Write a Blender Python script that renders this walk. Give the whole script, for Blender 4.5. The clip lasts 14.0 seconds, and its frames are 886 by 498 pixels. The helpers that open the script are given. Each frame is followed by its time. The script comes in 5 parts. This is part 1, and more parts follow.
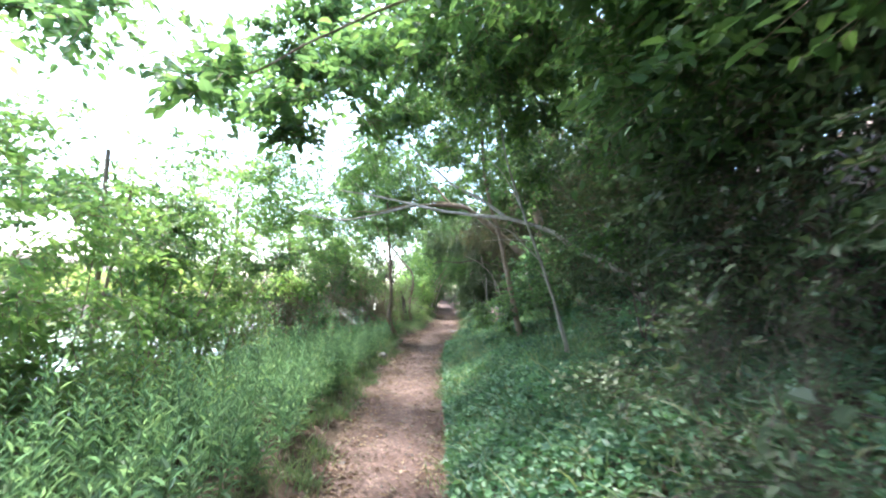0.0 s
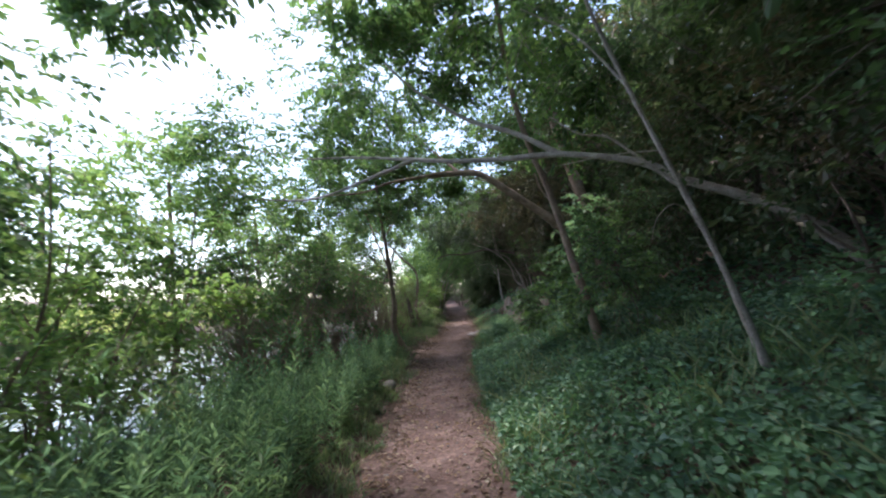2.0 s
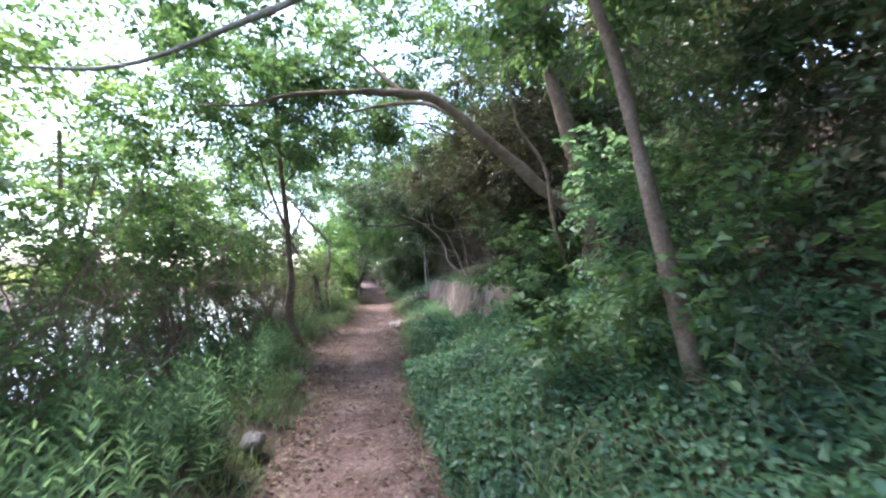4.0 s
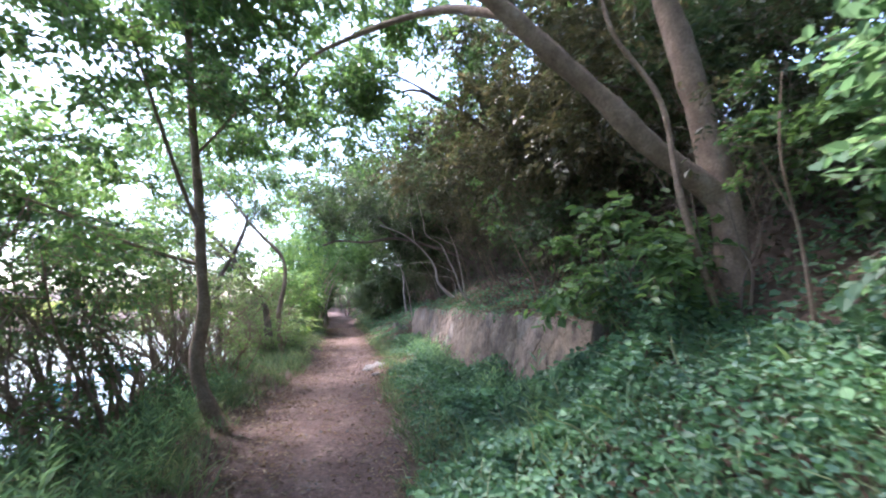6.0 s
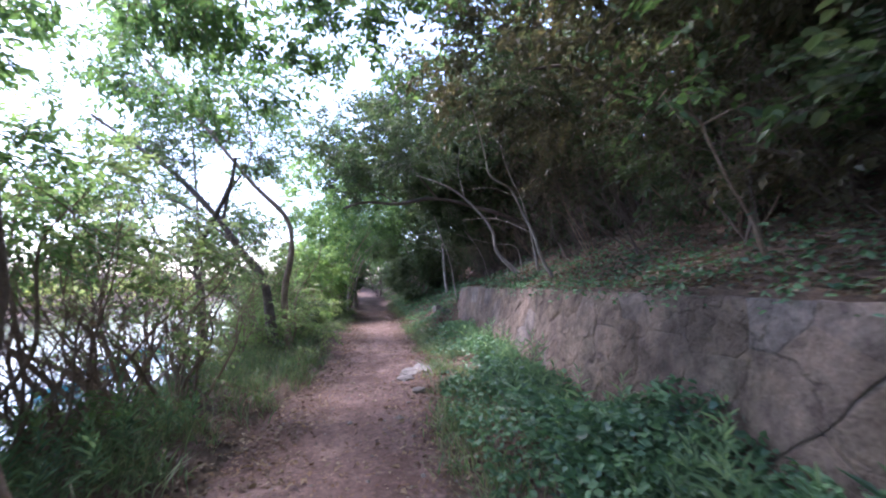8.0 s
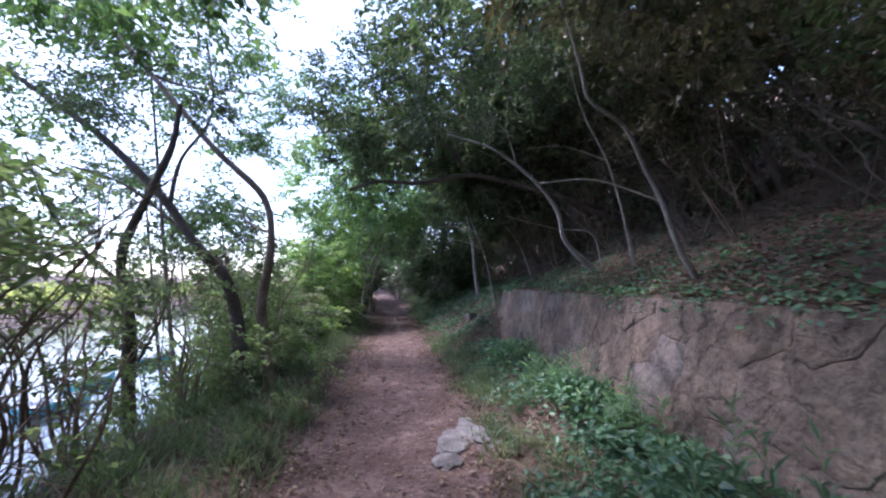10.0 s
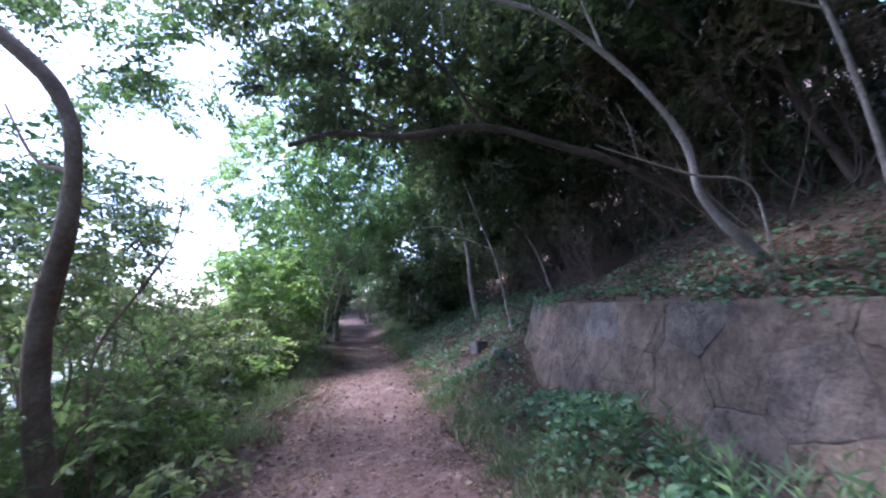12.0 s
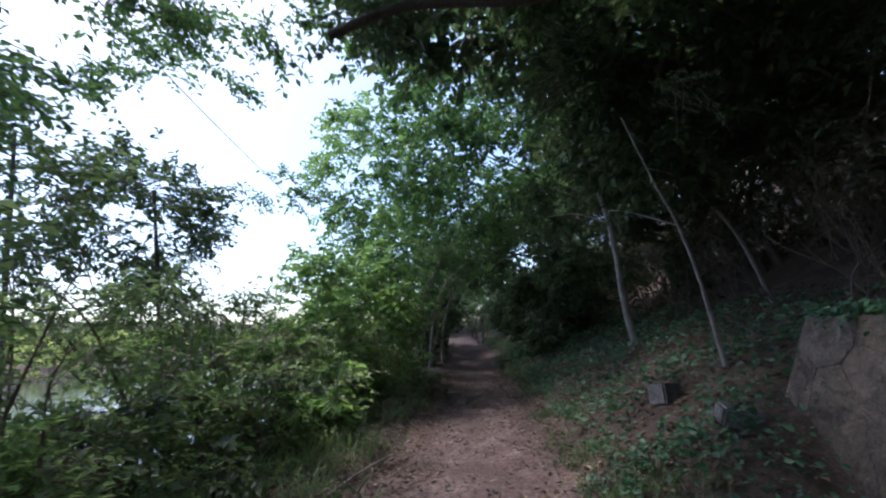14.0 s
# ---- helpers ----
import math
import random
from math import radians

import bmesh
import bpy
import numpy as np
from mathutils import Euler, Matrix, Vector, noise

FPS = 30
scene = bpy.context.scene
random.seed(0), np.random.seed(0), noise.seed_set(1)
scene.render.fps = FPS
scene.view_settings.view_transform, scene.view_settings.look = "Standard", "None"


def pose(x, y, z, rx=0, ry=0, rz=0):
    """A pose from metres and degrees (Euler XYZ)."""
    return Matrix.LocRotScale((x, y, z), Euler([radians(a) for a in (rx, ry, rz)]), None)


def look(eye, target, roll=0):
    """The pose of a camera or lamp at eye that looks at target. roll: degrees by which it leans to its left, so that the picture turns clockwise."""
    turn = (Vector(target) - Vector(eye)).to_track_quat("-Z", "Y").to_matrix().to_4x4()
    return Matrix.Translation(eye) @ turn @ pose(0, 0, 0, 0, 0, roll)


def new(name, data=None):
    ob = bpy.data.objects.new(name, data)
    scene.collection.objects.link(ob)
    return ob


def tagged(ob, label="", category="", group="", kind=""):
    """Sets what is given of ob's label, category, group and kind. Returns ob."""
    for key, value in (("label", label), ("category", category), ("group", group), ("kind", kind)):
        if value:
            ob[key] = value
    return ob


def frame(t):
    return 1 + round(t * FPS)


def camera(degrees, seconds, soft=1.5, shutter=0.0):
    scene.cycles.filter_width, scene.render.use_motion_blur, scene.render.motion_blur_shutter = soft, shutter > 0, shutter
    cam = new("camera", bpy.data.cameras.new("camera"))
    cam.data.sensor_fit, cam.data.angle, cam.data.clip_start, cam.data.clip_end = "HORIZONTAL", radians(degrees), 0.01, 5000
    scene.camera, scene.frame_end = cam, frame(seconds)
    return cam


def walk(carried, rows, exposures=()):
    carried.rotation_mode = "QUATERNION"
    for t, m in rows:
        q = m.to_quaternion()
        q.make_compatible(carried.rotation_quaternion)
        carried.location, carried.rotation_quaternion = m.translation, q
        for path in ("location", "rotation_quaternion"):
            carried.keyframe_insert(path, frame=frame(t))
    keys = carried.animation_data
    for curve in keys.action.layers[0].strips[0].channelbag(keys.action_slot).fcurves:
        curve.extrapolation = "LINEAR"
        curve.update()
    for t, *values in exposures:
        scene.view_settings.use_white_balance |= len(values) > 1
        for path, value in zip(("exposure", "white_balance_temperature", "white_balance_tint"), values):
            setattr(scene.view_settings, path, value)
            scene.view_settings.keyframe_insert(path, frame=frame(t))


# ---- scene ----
cam = camera(92.6, 14.0, soft=2.0, shutter=0.3)
PATH = [
    (0, (0.026, 0.028, 1.534), (-0.074, 2.013, 1.755), 2.0),
    (0.5, (-0.061, 0.734, 1.432), (-0.298, 2.696, 1.745), -1.2),
    (1, (-0.167, 1.52, 1.492), (-0.497, 3.476, 1.747), -2.5),
    (1.5, (-0.376, 2.24, 1.523), (-0.542, 4.213, 1.803), -3.2),
    (2, (-0.453, 3.04, 1.446), (-0.544, 5.025, 1.67), -4.4),
    (2.5, (-0.583, 3.827, 1.485), (-0.611, 5.822, 1.632), -0.3),
    (3, (-0.696, 4.494, 1.497), (-0.502, 6.48, 1.628), -0.3),
    (3.2, (-0.692, 4.839, 1.441), (-0.462, 6.823, 1.546), -0.6),
    (5.3, (-0.855, 8.191, 1.485), (-0.449, 10.137, 1.705), -0.3),
    (5.5, (-0.857, 8.496, 1.453), (-0.426, 10.435, 1.692), -0.4),
    (6, (-0.812, 9.338, 1.43), (-0.382, 11.276, 1.672), -1.2),
    (6.5, (-0.866, 10.12, 1.463), (-0.433, 12.063, 1.661), -0.4),
    (7, (-0.766, 10.898, 1.383), (-0.355, 12.849, 1.541), -2.5),
    (7.5, (-0.733, 11.798, 1.323), (-0.42, 13.768, 1.467), -1.8),
    (8, (-0.732, 12.582, 1.351), (-0.446, 14.555, 1.506), -1.5),
    (8.2, (-0.706, 12.941, 1.329), (-0.439, 14.917, 1.49), -1.9),
    (10.3, (-0.788, 15.684, 1.445), (-0.582, 17.667, 1.596), -2.3),
    (10.5, (-0.827, 16.016, 1.406), (-0.596, 17.996, 1.573), -2.7),
    (11, (-0.855, 16.902, 1.384), (-0.605, 18.877, 1.575), -3.2),
    (11.5, (-0.905, 17.71, 1.386), (-0.592, 19.675, 1.592), -1.9),
    (12, (-0.819, 18.494, 1.305), (-0.468, 20.447, 1.559), -3.7),
    (12.5, (-0.823, 19.265, 1.299), (-0.496, 21.212, 1.619), -3.4),
    (13, (-0.951, 19.971, 1.337), (-0.773, 21.927, 1.714), -3.6),
    (13.5, (-0.787, 20.494, 1.305), (-0.933, 22.449, 1.702), -2.7),
    (14, (-0.76, 21.055, 1.255), (-0.928, 23.013, 1.626), -2.9),
]
walk(cam, [(t, look(eye, target, roll)) for t, eye, target, roll in PATH],
     [(0, 3.3, 6250, 8), (0.6, 2.4, 6300, 14), (1.5, 1.8, 6350, 15), (2.2, 1.95, 6250, 18), (3.2, 2.65, 6050, 18), (5.3, 3.15, 6050, 19), (6.0, 3.1, 6000, 22), (7.0, 3.05, 5850, 25), (8.2, 2.5, 5750, 29), (10.5, 2.0, 5550, 28), (12.5, 2.5, 5350, 28), (13.4, 1.95, 5550, 21), (14.0, 1.1, 5700, 16)])

# ---------------------------------------------------------------- light
world = bpy.data.worlds.new("hazy_sky")
scene.world = world
world.use_nodes = True
wn = world.node_tree
sky = wn.nodes.new("ShaderNodeTexSky")
sky.sky_type = "NISHITA"
sky.sun_disc = False
sky.sun_elevation, sky.sun_rotation = radians(60), radians(-62)
sky.dust_density, sky.air_density, sky.ozone_density = 2.0, 1.0, 1.0
wn.nodes["Background"].inputs["Strength"].default_value = 0.15
wn.links.new(sky.outputs["Color"], wn.nodes["Background"].inputs["Color"])

sun_data = bpy.data.lights.new("sun", "SUN")
sun_data.energy, sun_data.angle, sun_data.color = 1.6, radians(12), (1.0, 0.95, 0.88)
sun = new("sun", sun_data)
sun.matrix_world = look((-40, 21, 78), (0, 0, 0))


# ---------------------------------------------------------------- materials
def mat(name):
    m = bpy.data.materials.new(name)
    m.use_nodes = True
    nt = m.node_tree
    return m, nt, nt.nodes["Principled BSDF"]


def node(nt, kind, **inputs):
    n = nt.nodes.new("ShaderNode" + kind)
    for key, value in inputs.items():
        n.inputs[key.replace("_", " ")].default_value = value
    return n


def ramp(nt, source, stops):
    r = nt.nodes.new("ShaderNodeValToRGB")
    el = r.color_ramp.elements
    while len(el) < len(stops):
        el.new(0.5)
    for e, (p, c) in zip(el, stops):
        e.position, e.color = p, (*c, 1)
    nt.links.new(source, r.inputs["Fac"])
    return r.outputs["Color"]


def mixed(nt, fac, a, b, blend="MIX"):
    m = nt.nodes.new("ShaderNodeMix")
    m.data_type, m.blend_type = "RGBA", blend
    for slot, v in ((0, fac), (6, a), (7, b)):
        if isinstance(v, (int, float)):
            m.inputs[slot].default_value = v
        elif isinstance(v, tuple):
            m.inputs[slot].default_value = (*v, 1)
        else:
            nt.links.new(v, m.inputs[slot])
    return m.outputs[2]


def grain(nt, scale, detail=6.0, rough=0.6):
    tc = nt.nodes.new("ShaderNodeNewGeometry")
    n = node(nt, "TexNoise", Scale=scale, Detail=detail, Roughness=rough)
    nt.links.new(tc.outputs["Position"], n.inputs["Vector"])
    return n.outputs["Fac"]


def bumped(nt, bsdf, height, strength, distance):
    b = node(nt, "Bump", Strength=strength, Distance=distance)
    nt.links.new(height, b.inputs["Height"])
    nt.links.new(b.outputs["Normal"], bsdf.inputs["Normal"])


def leaf_mat(name, greens, rough=0.42, through_light=0.35):
    """Leaves: one of several greens for each leaf, drifting over half a metre, letting some light through."""
    m, nt, bsdf = mat(name)
    geo = nt.nodes.new("ShaderNodeNewGeometry")
    greens = [tuple(0.87 * c + 0.13 * (0.3 * g[0] + 0.6 * g[1] + 0.1 * g[2]) for c in g) for g in greens]
    steps = [(i / max(1, len(greens) - 1), g) for i, g in enumerate(greens)]
    col = ramp(nt, geo.outputs["Random Per Island"], steps)
    drift = ramp(nt, grain(nt, 1.7, 3.0), [(0.3, (0.55, 0.6, 0.6)), (0.7, (1.35, 1.3, 1.1))])
    col = mixed(nt, 1.0, col, drift, "MULTIPLY")
    nt.links.new(col, bsdf.inputs["Base Color"])
    bsdf.inputs["Roughness"].default_value = rough
    tr = nt.nodes.new("ShaderNodeBsdfTranslucent")
    nt.links.new(mixed(nt, 1.0, col, (1.35, 1.42, 0.9), "MULTIPLY"), tr.inputs["Color"])
    mix = nt.nodes.new("ShaderNodeMixShader")
    mix.inputs[0].default_value = through_light
    nt.links.new(bsdf.outputs[0], mix.inputs[1])
    nt.links.new(tr.outputs[0], mix.inputs[2])
    nt.links.new(mix.outputs[0], nt.nodes["Material Output"].inputs["Surface"])
    return m


def rough_mat(name, stops, scales=(3.0, 40.0), rough=0.9, bump=0.5, distance=0.02, per=""):
    m, nt, bsdf = mat(name)
    col = ramp(nt, grain(nt, scales[0]), stops)
    fine = ramp(nt, grain(nt, scales[1]), [(0.25, (0.6, 0.6, 0.6)), (0.75, (1.3, 1.3, 1.3))])
    col = mixed(nt, 1.0, col, fine, "MULTIPLY")
    if per:
        src = nt.nodes.new("ShaderNodeObjectInfo" if per == "Random" else "ShaderNodeNewGeometry")
        shade = ramp(nt, src.outputs[per], [(0.0, (0.72, 0.72, 0.75)), (1.0, (1.22, 1.16, 1.08))])
        col = mixed(nt, 1.0, col, shade, "MULTIPLY")
    nt.links.new(col, bsdf.inputs["Base Color"])
    bsdf.inputs["Roughness"].default_value = rough
    bumped(nt, bsdf, grain(nt, scales[1] * 0.7, 8.0, 0.65), bump, distance)
    return m


LEAF_MID = leaf_mat("leaf_mid_green", [(0.061, 0.125, 0.058), (0.099, 0.192, 0.077), (0.143, 0.250, 0.090), (0.077, 0.154, 0.109)], 0.4, 0.52)
LEAF_BRIGHT = leaf_mat("leaf_bright_green", [(0.110, 0.211, 0.077), (0.176, 0.307, 0.102), (0.242, 0.346, 0.128), (0.143, 0.259, 0.141)], 0.45, 0.58)
LEAF_DARK = leaf_mat("leaf_evergreen", [(0.05, 0.088, 0.05), (0.07, 0.122, 0.064), (0.098, 0.145, 0.084), (0.095, 0.122, 0.072)], 0.5, 0.4)
LEAF_PALE = leaf_mat("leaf_pale_green", [(0.11, 0.17, 0.085), (0.17, 0.25, 0.12), (0.24, 0.31, 0.17), (0.14, 0.2, 0.13)], 0.45, 0.62)
LEAF_BROWN = leaf_mat("leaf_olive_brown", [(0.072, 0.076, 0.044), (0.108, 0.098, 0.062), (0.155, 0.125, 0.09), (0.06, 0.085, 0.044)], 0.4, 0.3)
LEAF_IVY = leaf_mat("leaf_ground_cover", [(0.055, 0.134, 0.083), (0.077, 0.192, 0.109), (0.121, 0.259, 0.128), (0.066, 0.163, 0.141)], 0.5, 0.3)
LEAF_WEED = leaf_mat("leaf_weed", [(0.083, 0.173, 0.128), (0.121, 0.230, 0.160), (0.187, 0.298, 0.192), (0.094, 0.192, 0.173)], 0.5, 0.6)
GRASS = leaf_mat("grass_blade", [(0.088, 0.173, 0.090), (0.132, 0.230, 0.115), (0.220, 0.250, 0.154), (0.088, 0.154, 0.090)], 0.55, 0.4)
# far shore leaves: sunlight is put into their paler, yellower colour
LEAF_FAR_LIT = leaf_mat("leaf_far_shore_lit", [(0.22, 0.28, 0.10), (0.32, 0.36, 0.13), (0.40, 0.42, 0.18), (0.26, 0.32, 0.14)], 0.8, 0.6)
LITTER = leaf_mat("dead_leaf", [(0.11, 0.06, 0.042), (0.18, 0.108, 0.072), (0.24, 0.17, 0.12), (0.085, 0.052, 0.04), (0.33, 0.27, 0.21)], 0.8, 0.1)
BARK = rough_mat("bark_grey_brown", [(0.3, (0.15, 0.1, 0.072)), (0.55, (0.26, 0.185, 0.138)), (0.75, (0.37, 0.295, 0.235))], (5, 45), 0.9, 0.8, 0.02)
BARK_PALE = rough_mat("bark_pale", [(0.3, (0.20, 0.17, 0.15)), (0.55, (0.33, 0.29, 0.26)), (0.75, (0.45, 0.42, 0.38))], (6, 50), 0.85, 0.6, 0.015)
BARK_DARK = rough_mat("bark_dark", [(0.3, (0.08, 0.062, 0.052)), (0.6, (0.15, 0.118, 0.098)), (0.8, (0.22, 0.18, 0.155))], (5, 45), 0.9, 0.8, 0.02)
STEM_GREEN = rough_mat("stem_green", [(0.3, (0.07, 0.13, 0.05)), (0.7, (0.14, 0.20, 0.08))], (9, 60), 0.7, 0.2, 0.005)
SOIL = rough_mat("soil_litter", [(0.3, (0.065, 0.045, 0.035)), (0.5, (0.115, 0.08, 0.06)), (0.7, (0.17, 0.115, 0.085))], (2.5, 30), 0.95, 0.9, 0.05)
DIRT = rough_mat("trodden_earth", [(0.3, (0.105, 0.06, 0.05)), (0.45, (0.128, 0.08, 0.069)), (0.58, (0.168, 0.11, 0.097)), (0.72, (0.27, 0.185, 0.165))], (2.2, 22), 0.95, 0.8, 0.04)


def speckled(m, scale, light):
    """Small crumbs of lighter and darker earth over a material."""
    nt = m.node_tree
    bsdf = nt.nodes["Principled BSDF"]
    geo = nt.nodes.new("ShaderNodeNewGeometry")
    vor = node(nt, "TexVoronoi", Scale=scale)
    nt.links.new(geo.outputs["Position"], vor.inputs["Vector"])
    sep = nt.nodes.new("ShaderNodeSeparateColor")
    nt.links.new(vor.outputs["Color"], sep.inputs["Color"])
    crumbs = ramp(nt, sep.outputs["Red"], [(0.0, (0.62, 0.6, 0.58)), (0.25, (0.95, 0.95, 0.95)), (0.85, (1.0, 1.0, 1.0)), (0.97, (light, light, light))])
    old = bsdf.inputs["Base Color"].links[0].from_socket
    nt.links.new(mixed(nt, 1.0, old, crumbs, "MULTIPLY"), bsdf.inputs["Base Color"])
    return m


speckled(DIRT, 38.0, 1.35)


def cracked(m, scale, dark):
    """Thin irregular cracks over a material's colour and relief."""
    nt = m.node_tree
    bsdf = nt.nodes["Principled BSDF"]
    geo = nt.nodes.new("ShaderNodeNewGeometry")
    warp = node(nt, "TexNoise", Scale=5.0, Detail=4.0)
    nt.links.new(geo.outputs["Position"], warp.inputs["Vector"])
    add = nt.nodes.new("ShaderNodeMix")
    add.data_type, add.blend_type = "RGBA", "ADD"
    add.inputs[0].default_value = 0.35
    nt.links.new(geo.outputs["Position"], add.inputs[6])
    nt.links.new(warp.outputs["Color"], add.inputs[7])
    vor = node(nt, "TexVoronoi", Scale=scale)
    vor.feature = "DISTANCE_TO_EDGE"
    nt.links.new(add.outputs[2], vor.inputs["Vector"])
    line = ramp(nt, vor.outputs["Distance"], [(0.0, (dark, dark, dark)), (0.035, (1, 1, 1))])
    stain = ramp(nt, grain(nt, 1.6, 5.0), [(0.36, (0.72, 0.7, 0.66)), (0.6, (1.08, 1.06, 1.06))])
    old = bsdf.inputs["Base Color"].links[0].from_socket
    nt.links.new(mixed(nt, 1.0, mixed(nt, 1.0, old, line, "MULTIPLY"), stain, "MULTIPLY"), bsdf.inputs["Base Color"])
    first = bsdf.inputs["Normal"].links[0].from_node
    bump = node(nt, "Bump", Strength=0.9, Distance=0.03)
    nt.links.new(line, bump.inputs["Height"])
    nt.links.new(first.outputs["Normal"], bump.inputs["Normal"])
    nt.links.new(bump.outputs["Normal"], bsdf.inputs["Normal"])
    return m


def stone_mat():
    """Weathered rubble: a tint for each stone, broad stains that run over the joints, grit and a few hairline cracks."""
    m, nt, bsdf = mat("wall_stone")
    info = nt.nodes.new("ShaderNodeObjectInfo")
    tint = ramp(nt, info.outputs["Random"], [(0.0, (0.165, 0.13, 0.108)), (0.25, (0.205, 0.163, 0.132)), (0.5, (0.185, 0.153, 0.14)), (0.72, (0.225, 0.187, 0.15)), (0.88, (0.175, 0.16, 0.162)), (1.0, (0.2, 0.2, 0.208))])
    tint = mixed(nt, 0.45, tint, (0.19, 0.156, 0.132))
    stain = ramp(nt, grain(nt, 1.1, 6.0, 0.65), [(0.34, (0.55, 0.52, 0.5)), (0.5, (1.0, 0.97, 0.94)), (0.66, (1.35, 1.28, 1.18))])
    blotch = ramp(nt, grain(nt, 5.5, 8.0, 0.7), [(0.34, (0.55, 0.52, 0.52)), (0.5, (1.0, 1.0, 1.0)), (0.66, (1.4, 1.34, 1.28))])
    grit = ramp(nt, grain(nt, 55.0, 4.0, 0.7), [(0.28, (0.75, 0.75, 0.75)), (0.72, (1.2, 1.2, 1.2))])
    col = mixed(nt, 1.0, mixed(nt, 1.0, mixed(nt, 1.0, tint, stain, "MULTIPLY"), blotch, "MULTIPLY"), grit, "MULTIPLY")
    moss = ramp(nt, grain(nt, 2.4, 7.0, 0.7), [(0.6, (0, 0, 0)), (0.72, (0.4, 0.4, 0.4))])
    nt.links.new(mixed(nt, moss, col, (0.12, 0.125, 0.085)), bsdf.inputs["Base Color"])
    bsdf.inputs["Roughness"].default_value = 0.92
    bumped(nt, bsdf, grain(nt, 7.0, 10.0, 0.66), 1.0, 0.09)
    return m


STONE = cracked(stone_mat(), 1.3, 0.72)
MORTAR = rough_mat("wall_mortar", [(0.3, (0.13, 0.106, 0.088)), (0.7, (0.2, 0.167, 0.142))], (5, 45), 0.95, 0.8, 0.02)
ROCK = rough_mat("grey_rock", [(0.35, (0.11, 0.098, 0.095)), (0.55, (0.2, 0.185, 0.178)), (0.75, (0.34, 0.32, 0.31))], (6, 40), 0.9, 0.8, 0.02)

WATER, wnt, wb = mat("still_water")
wb.inputs["Base Color"].default_value = (0.03, 0.045, 0.045, 1)
wb.inputs["Roughness"].default_value = 0.08
bumped(wnt, wb, grain(wnt, 2.2, 4.0), 0.25, 0.06)


def plain_mat(name, colour, rough=0.5):
    m, nt, bsdf = mat(name)
    shade = ramp(nt, grain(nt, 60.0), [(0.3, tuple(c * 0.8 for c in colour)), (0.7, tuple(min(1, c * 1.15) for c in colour))])
    nt.links.new(shade, bsdf.inputs["Base Color"])
    bsdf.inputs["Roughness"].default_value = rough
    return m


BLUE = plain_mat("petal_blue", (0.10, 0.13, 0.75))
RED = plain_mat("berry_red", (0.70, 0.03, 0.03), 0.3)
TURQUOISE = plain_mat("paint_turquoise", (0.08, 0.45, 0.50), 0.35)
WHITE = plain_mat("paint_white", (0.75, 0.76, 0.76), 0.4)


# ---------------------------------------------------------------- mesh helpers
def mesh_from(name, verts, faces, material, smooth=False):
    """A mesh from an (n, 3) array and an (m, 3 or 4) array of faces."""
    me = bpy.data.meshes.new(name)
    verts, faces = np.asarray(verts, np.float32), np.asarray(faces, np.int32)
    k = faces.shape[1]
    me.vertices.add(len(verts))
    me.vertices.foreach_set("co", verts.ravel())
    me.loops.add(faces.size)
    me.loops.foreach_set("vertex_index", faces.ravel())
    me.polygons.add(len(faces))
    me.polygons.foreach_set("loop_start", np.arange(0, faces.size, k, dtype=np.int32))
    me.polygons.foreach_set("use_smooth", np.full(len(faces), smooth))
    me.materials.append(material)
    me.update(calc_edges=True)
    return me


def part(name, mesh, parent=None, label=""):
    ob = new(name, mesh)
    if parent:
        ob.parent = parent
        ob.matrix_parent_inverse = Matrix.Translation(parent.location).inverted()
    return tagged(ob, label)


def root(name, at, label, category, group="", kind=""):
    ob = new(name)
    ob.empty_display_size = 0.2
    ob.location = at
    return tagged(ob, label, category, group, kind)


def unit(v):
    return v / np.maximum(np.linalg.norm(v, axis=-1, keepdims=True), 1e-9)


def leaf_blades(rng, pos, way, up, length, width, fold=0.18, fine=False):
    """Leaf blades folded along the midrib: base, two or four edge points, tip."""
    n = len(pos)
    way = unit(way)
    side = unit(np.cross(way, up))
    nrm = np.cross(side, way)
    L, W = np.reshape(length, (-1, 1)), np.reshape(width, (-1, 1))
    droop = -nrm * L * rng.uniform(0.02, 0.22, (n, 1))
    if not fine:
        mid = pos + way * L * 0.48 + nrm * W * fold
        v = np.stack([pos, mid + side * W * 0.5, pos + way * L + droop, mid - side * W * 0.5], 1).reshape(-1, 3)
        f = (np.arange(n)[:, None, None] * 4 + np.array([[0, 1, 2], [0, 2, 3]])).reshape(-1, 3)
        return v, f
    a, b = pos + way * L * 0.28 + nrm * W * fold, pos + way * L * 0.68 + nrm * W * fold * 0.7 + droop * 0.4
    v = np.stack([pos, a + side * W * 0.46, b + side * W * 0.4, pos + way * L + droop, b - side * W * 0.4, a - side * W * 0.46], 1).reshape(-1, 3)
    f = (np.arange(n)[:, None, None] * 6 + np.array([[0, 1, 2, 3], [0, 3, 4, 5]])).reshape(-1, 4)
    return v, f


def twig_tubes(a, b, c, r):
    """Thin three-sided twigs from a over b to c."""
    n = len(a)
    way = unit(c - a)
    s1 = unit(np.cross(way, np.array([0.3, 0.2, 1.0])))
    s2 = np.cross(way, s1)
    r = np.reshape(r, (-1, 1))
    ring = []
    for p, k in ((a, 1.0), (c, 0.3)):
        for q in range(3):
            t = q * 2.0944
            ring.append(p + (s1 * math.cos(t) + s2 * math.sin(t)) * r * k)
    v = np.stack(ring, 1).reshape(-1, 3)
    quads = [[o + i, o + (i + 1) % 3, o + 3 + (i + 1) % 3, o + 3 + i] for o in (0,) for i in range(3)]
    f = (np.arange(n)[:, None, None] * 6 + np.array(quads)).reshape(-1, 4)
    return v, f


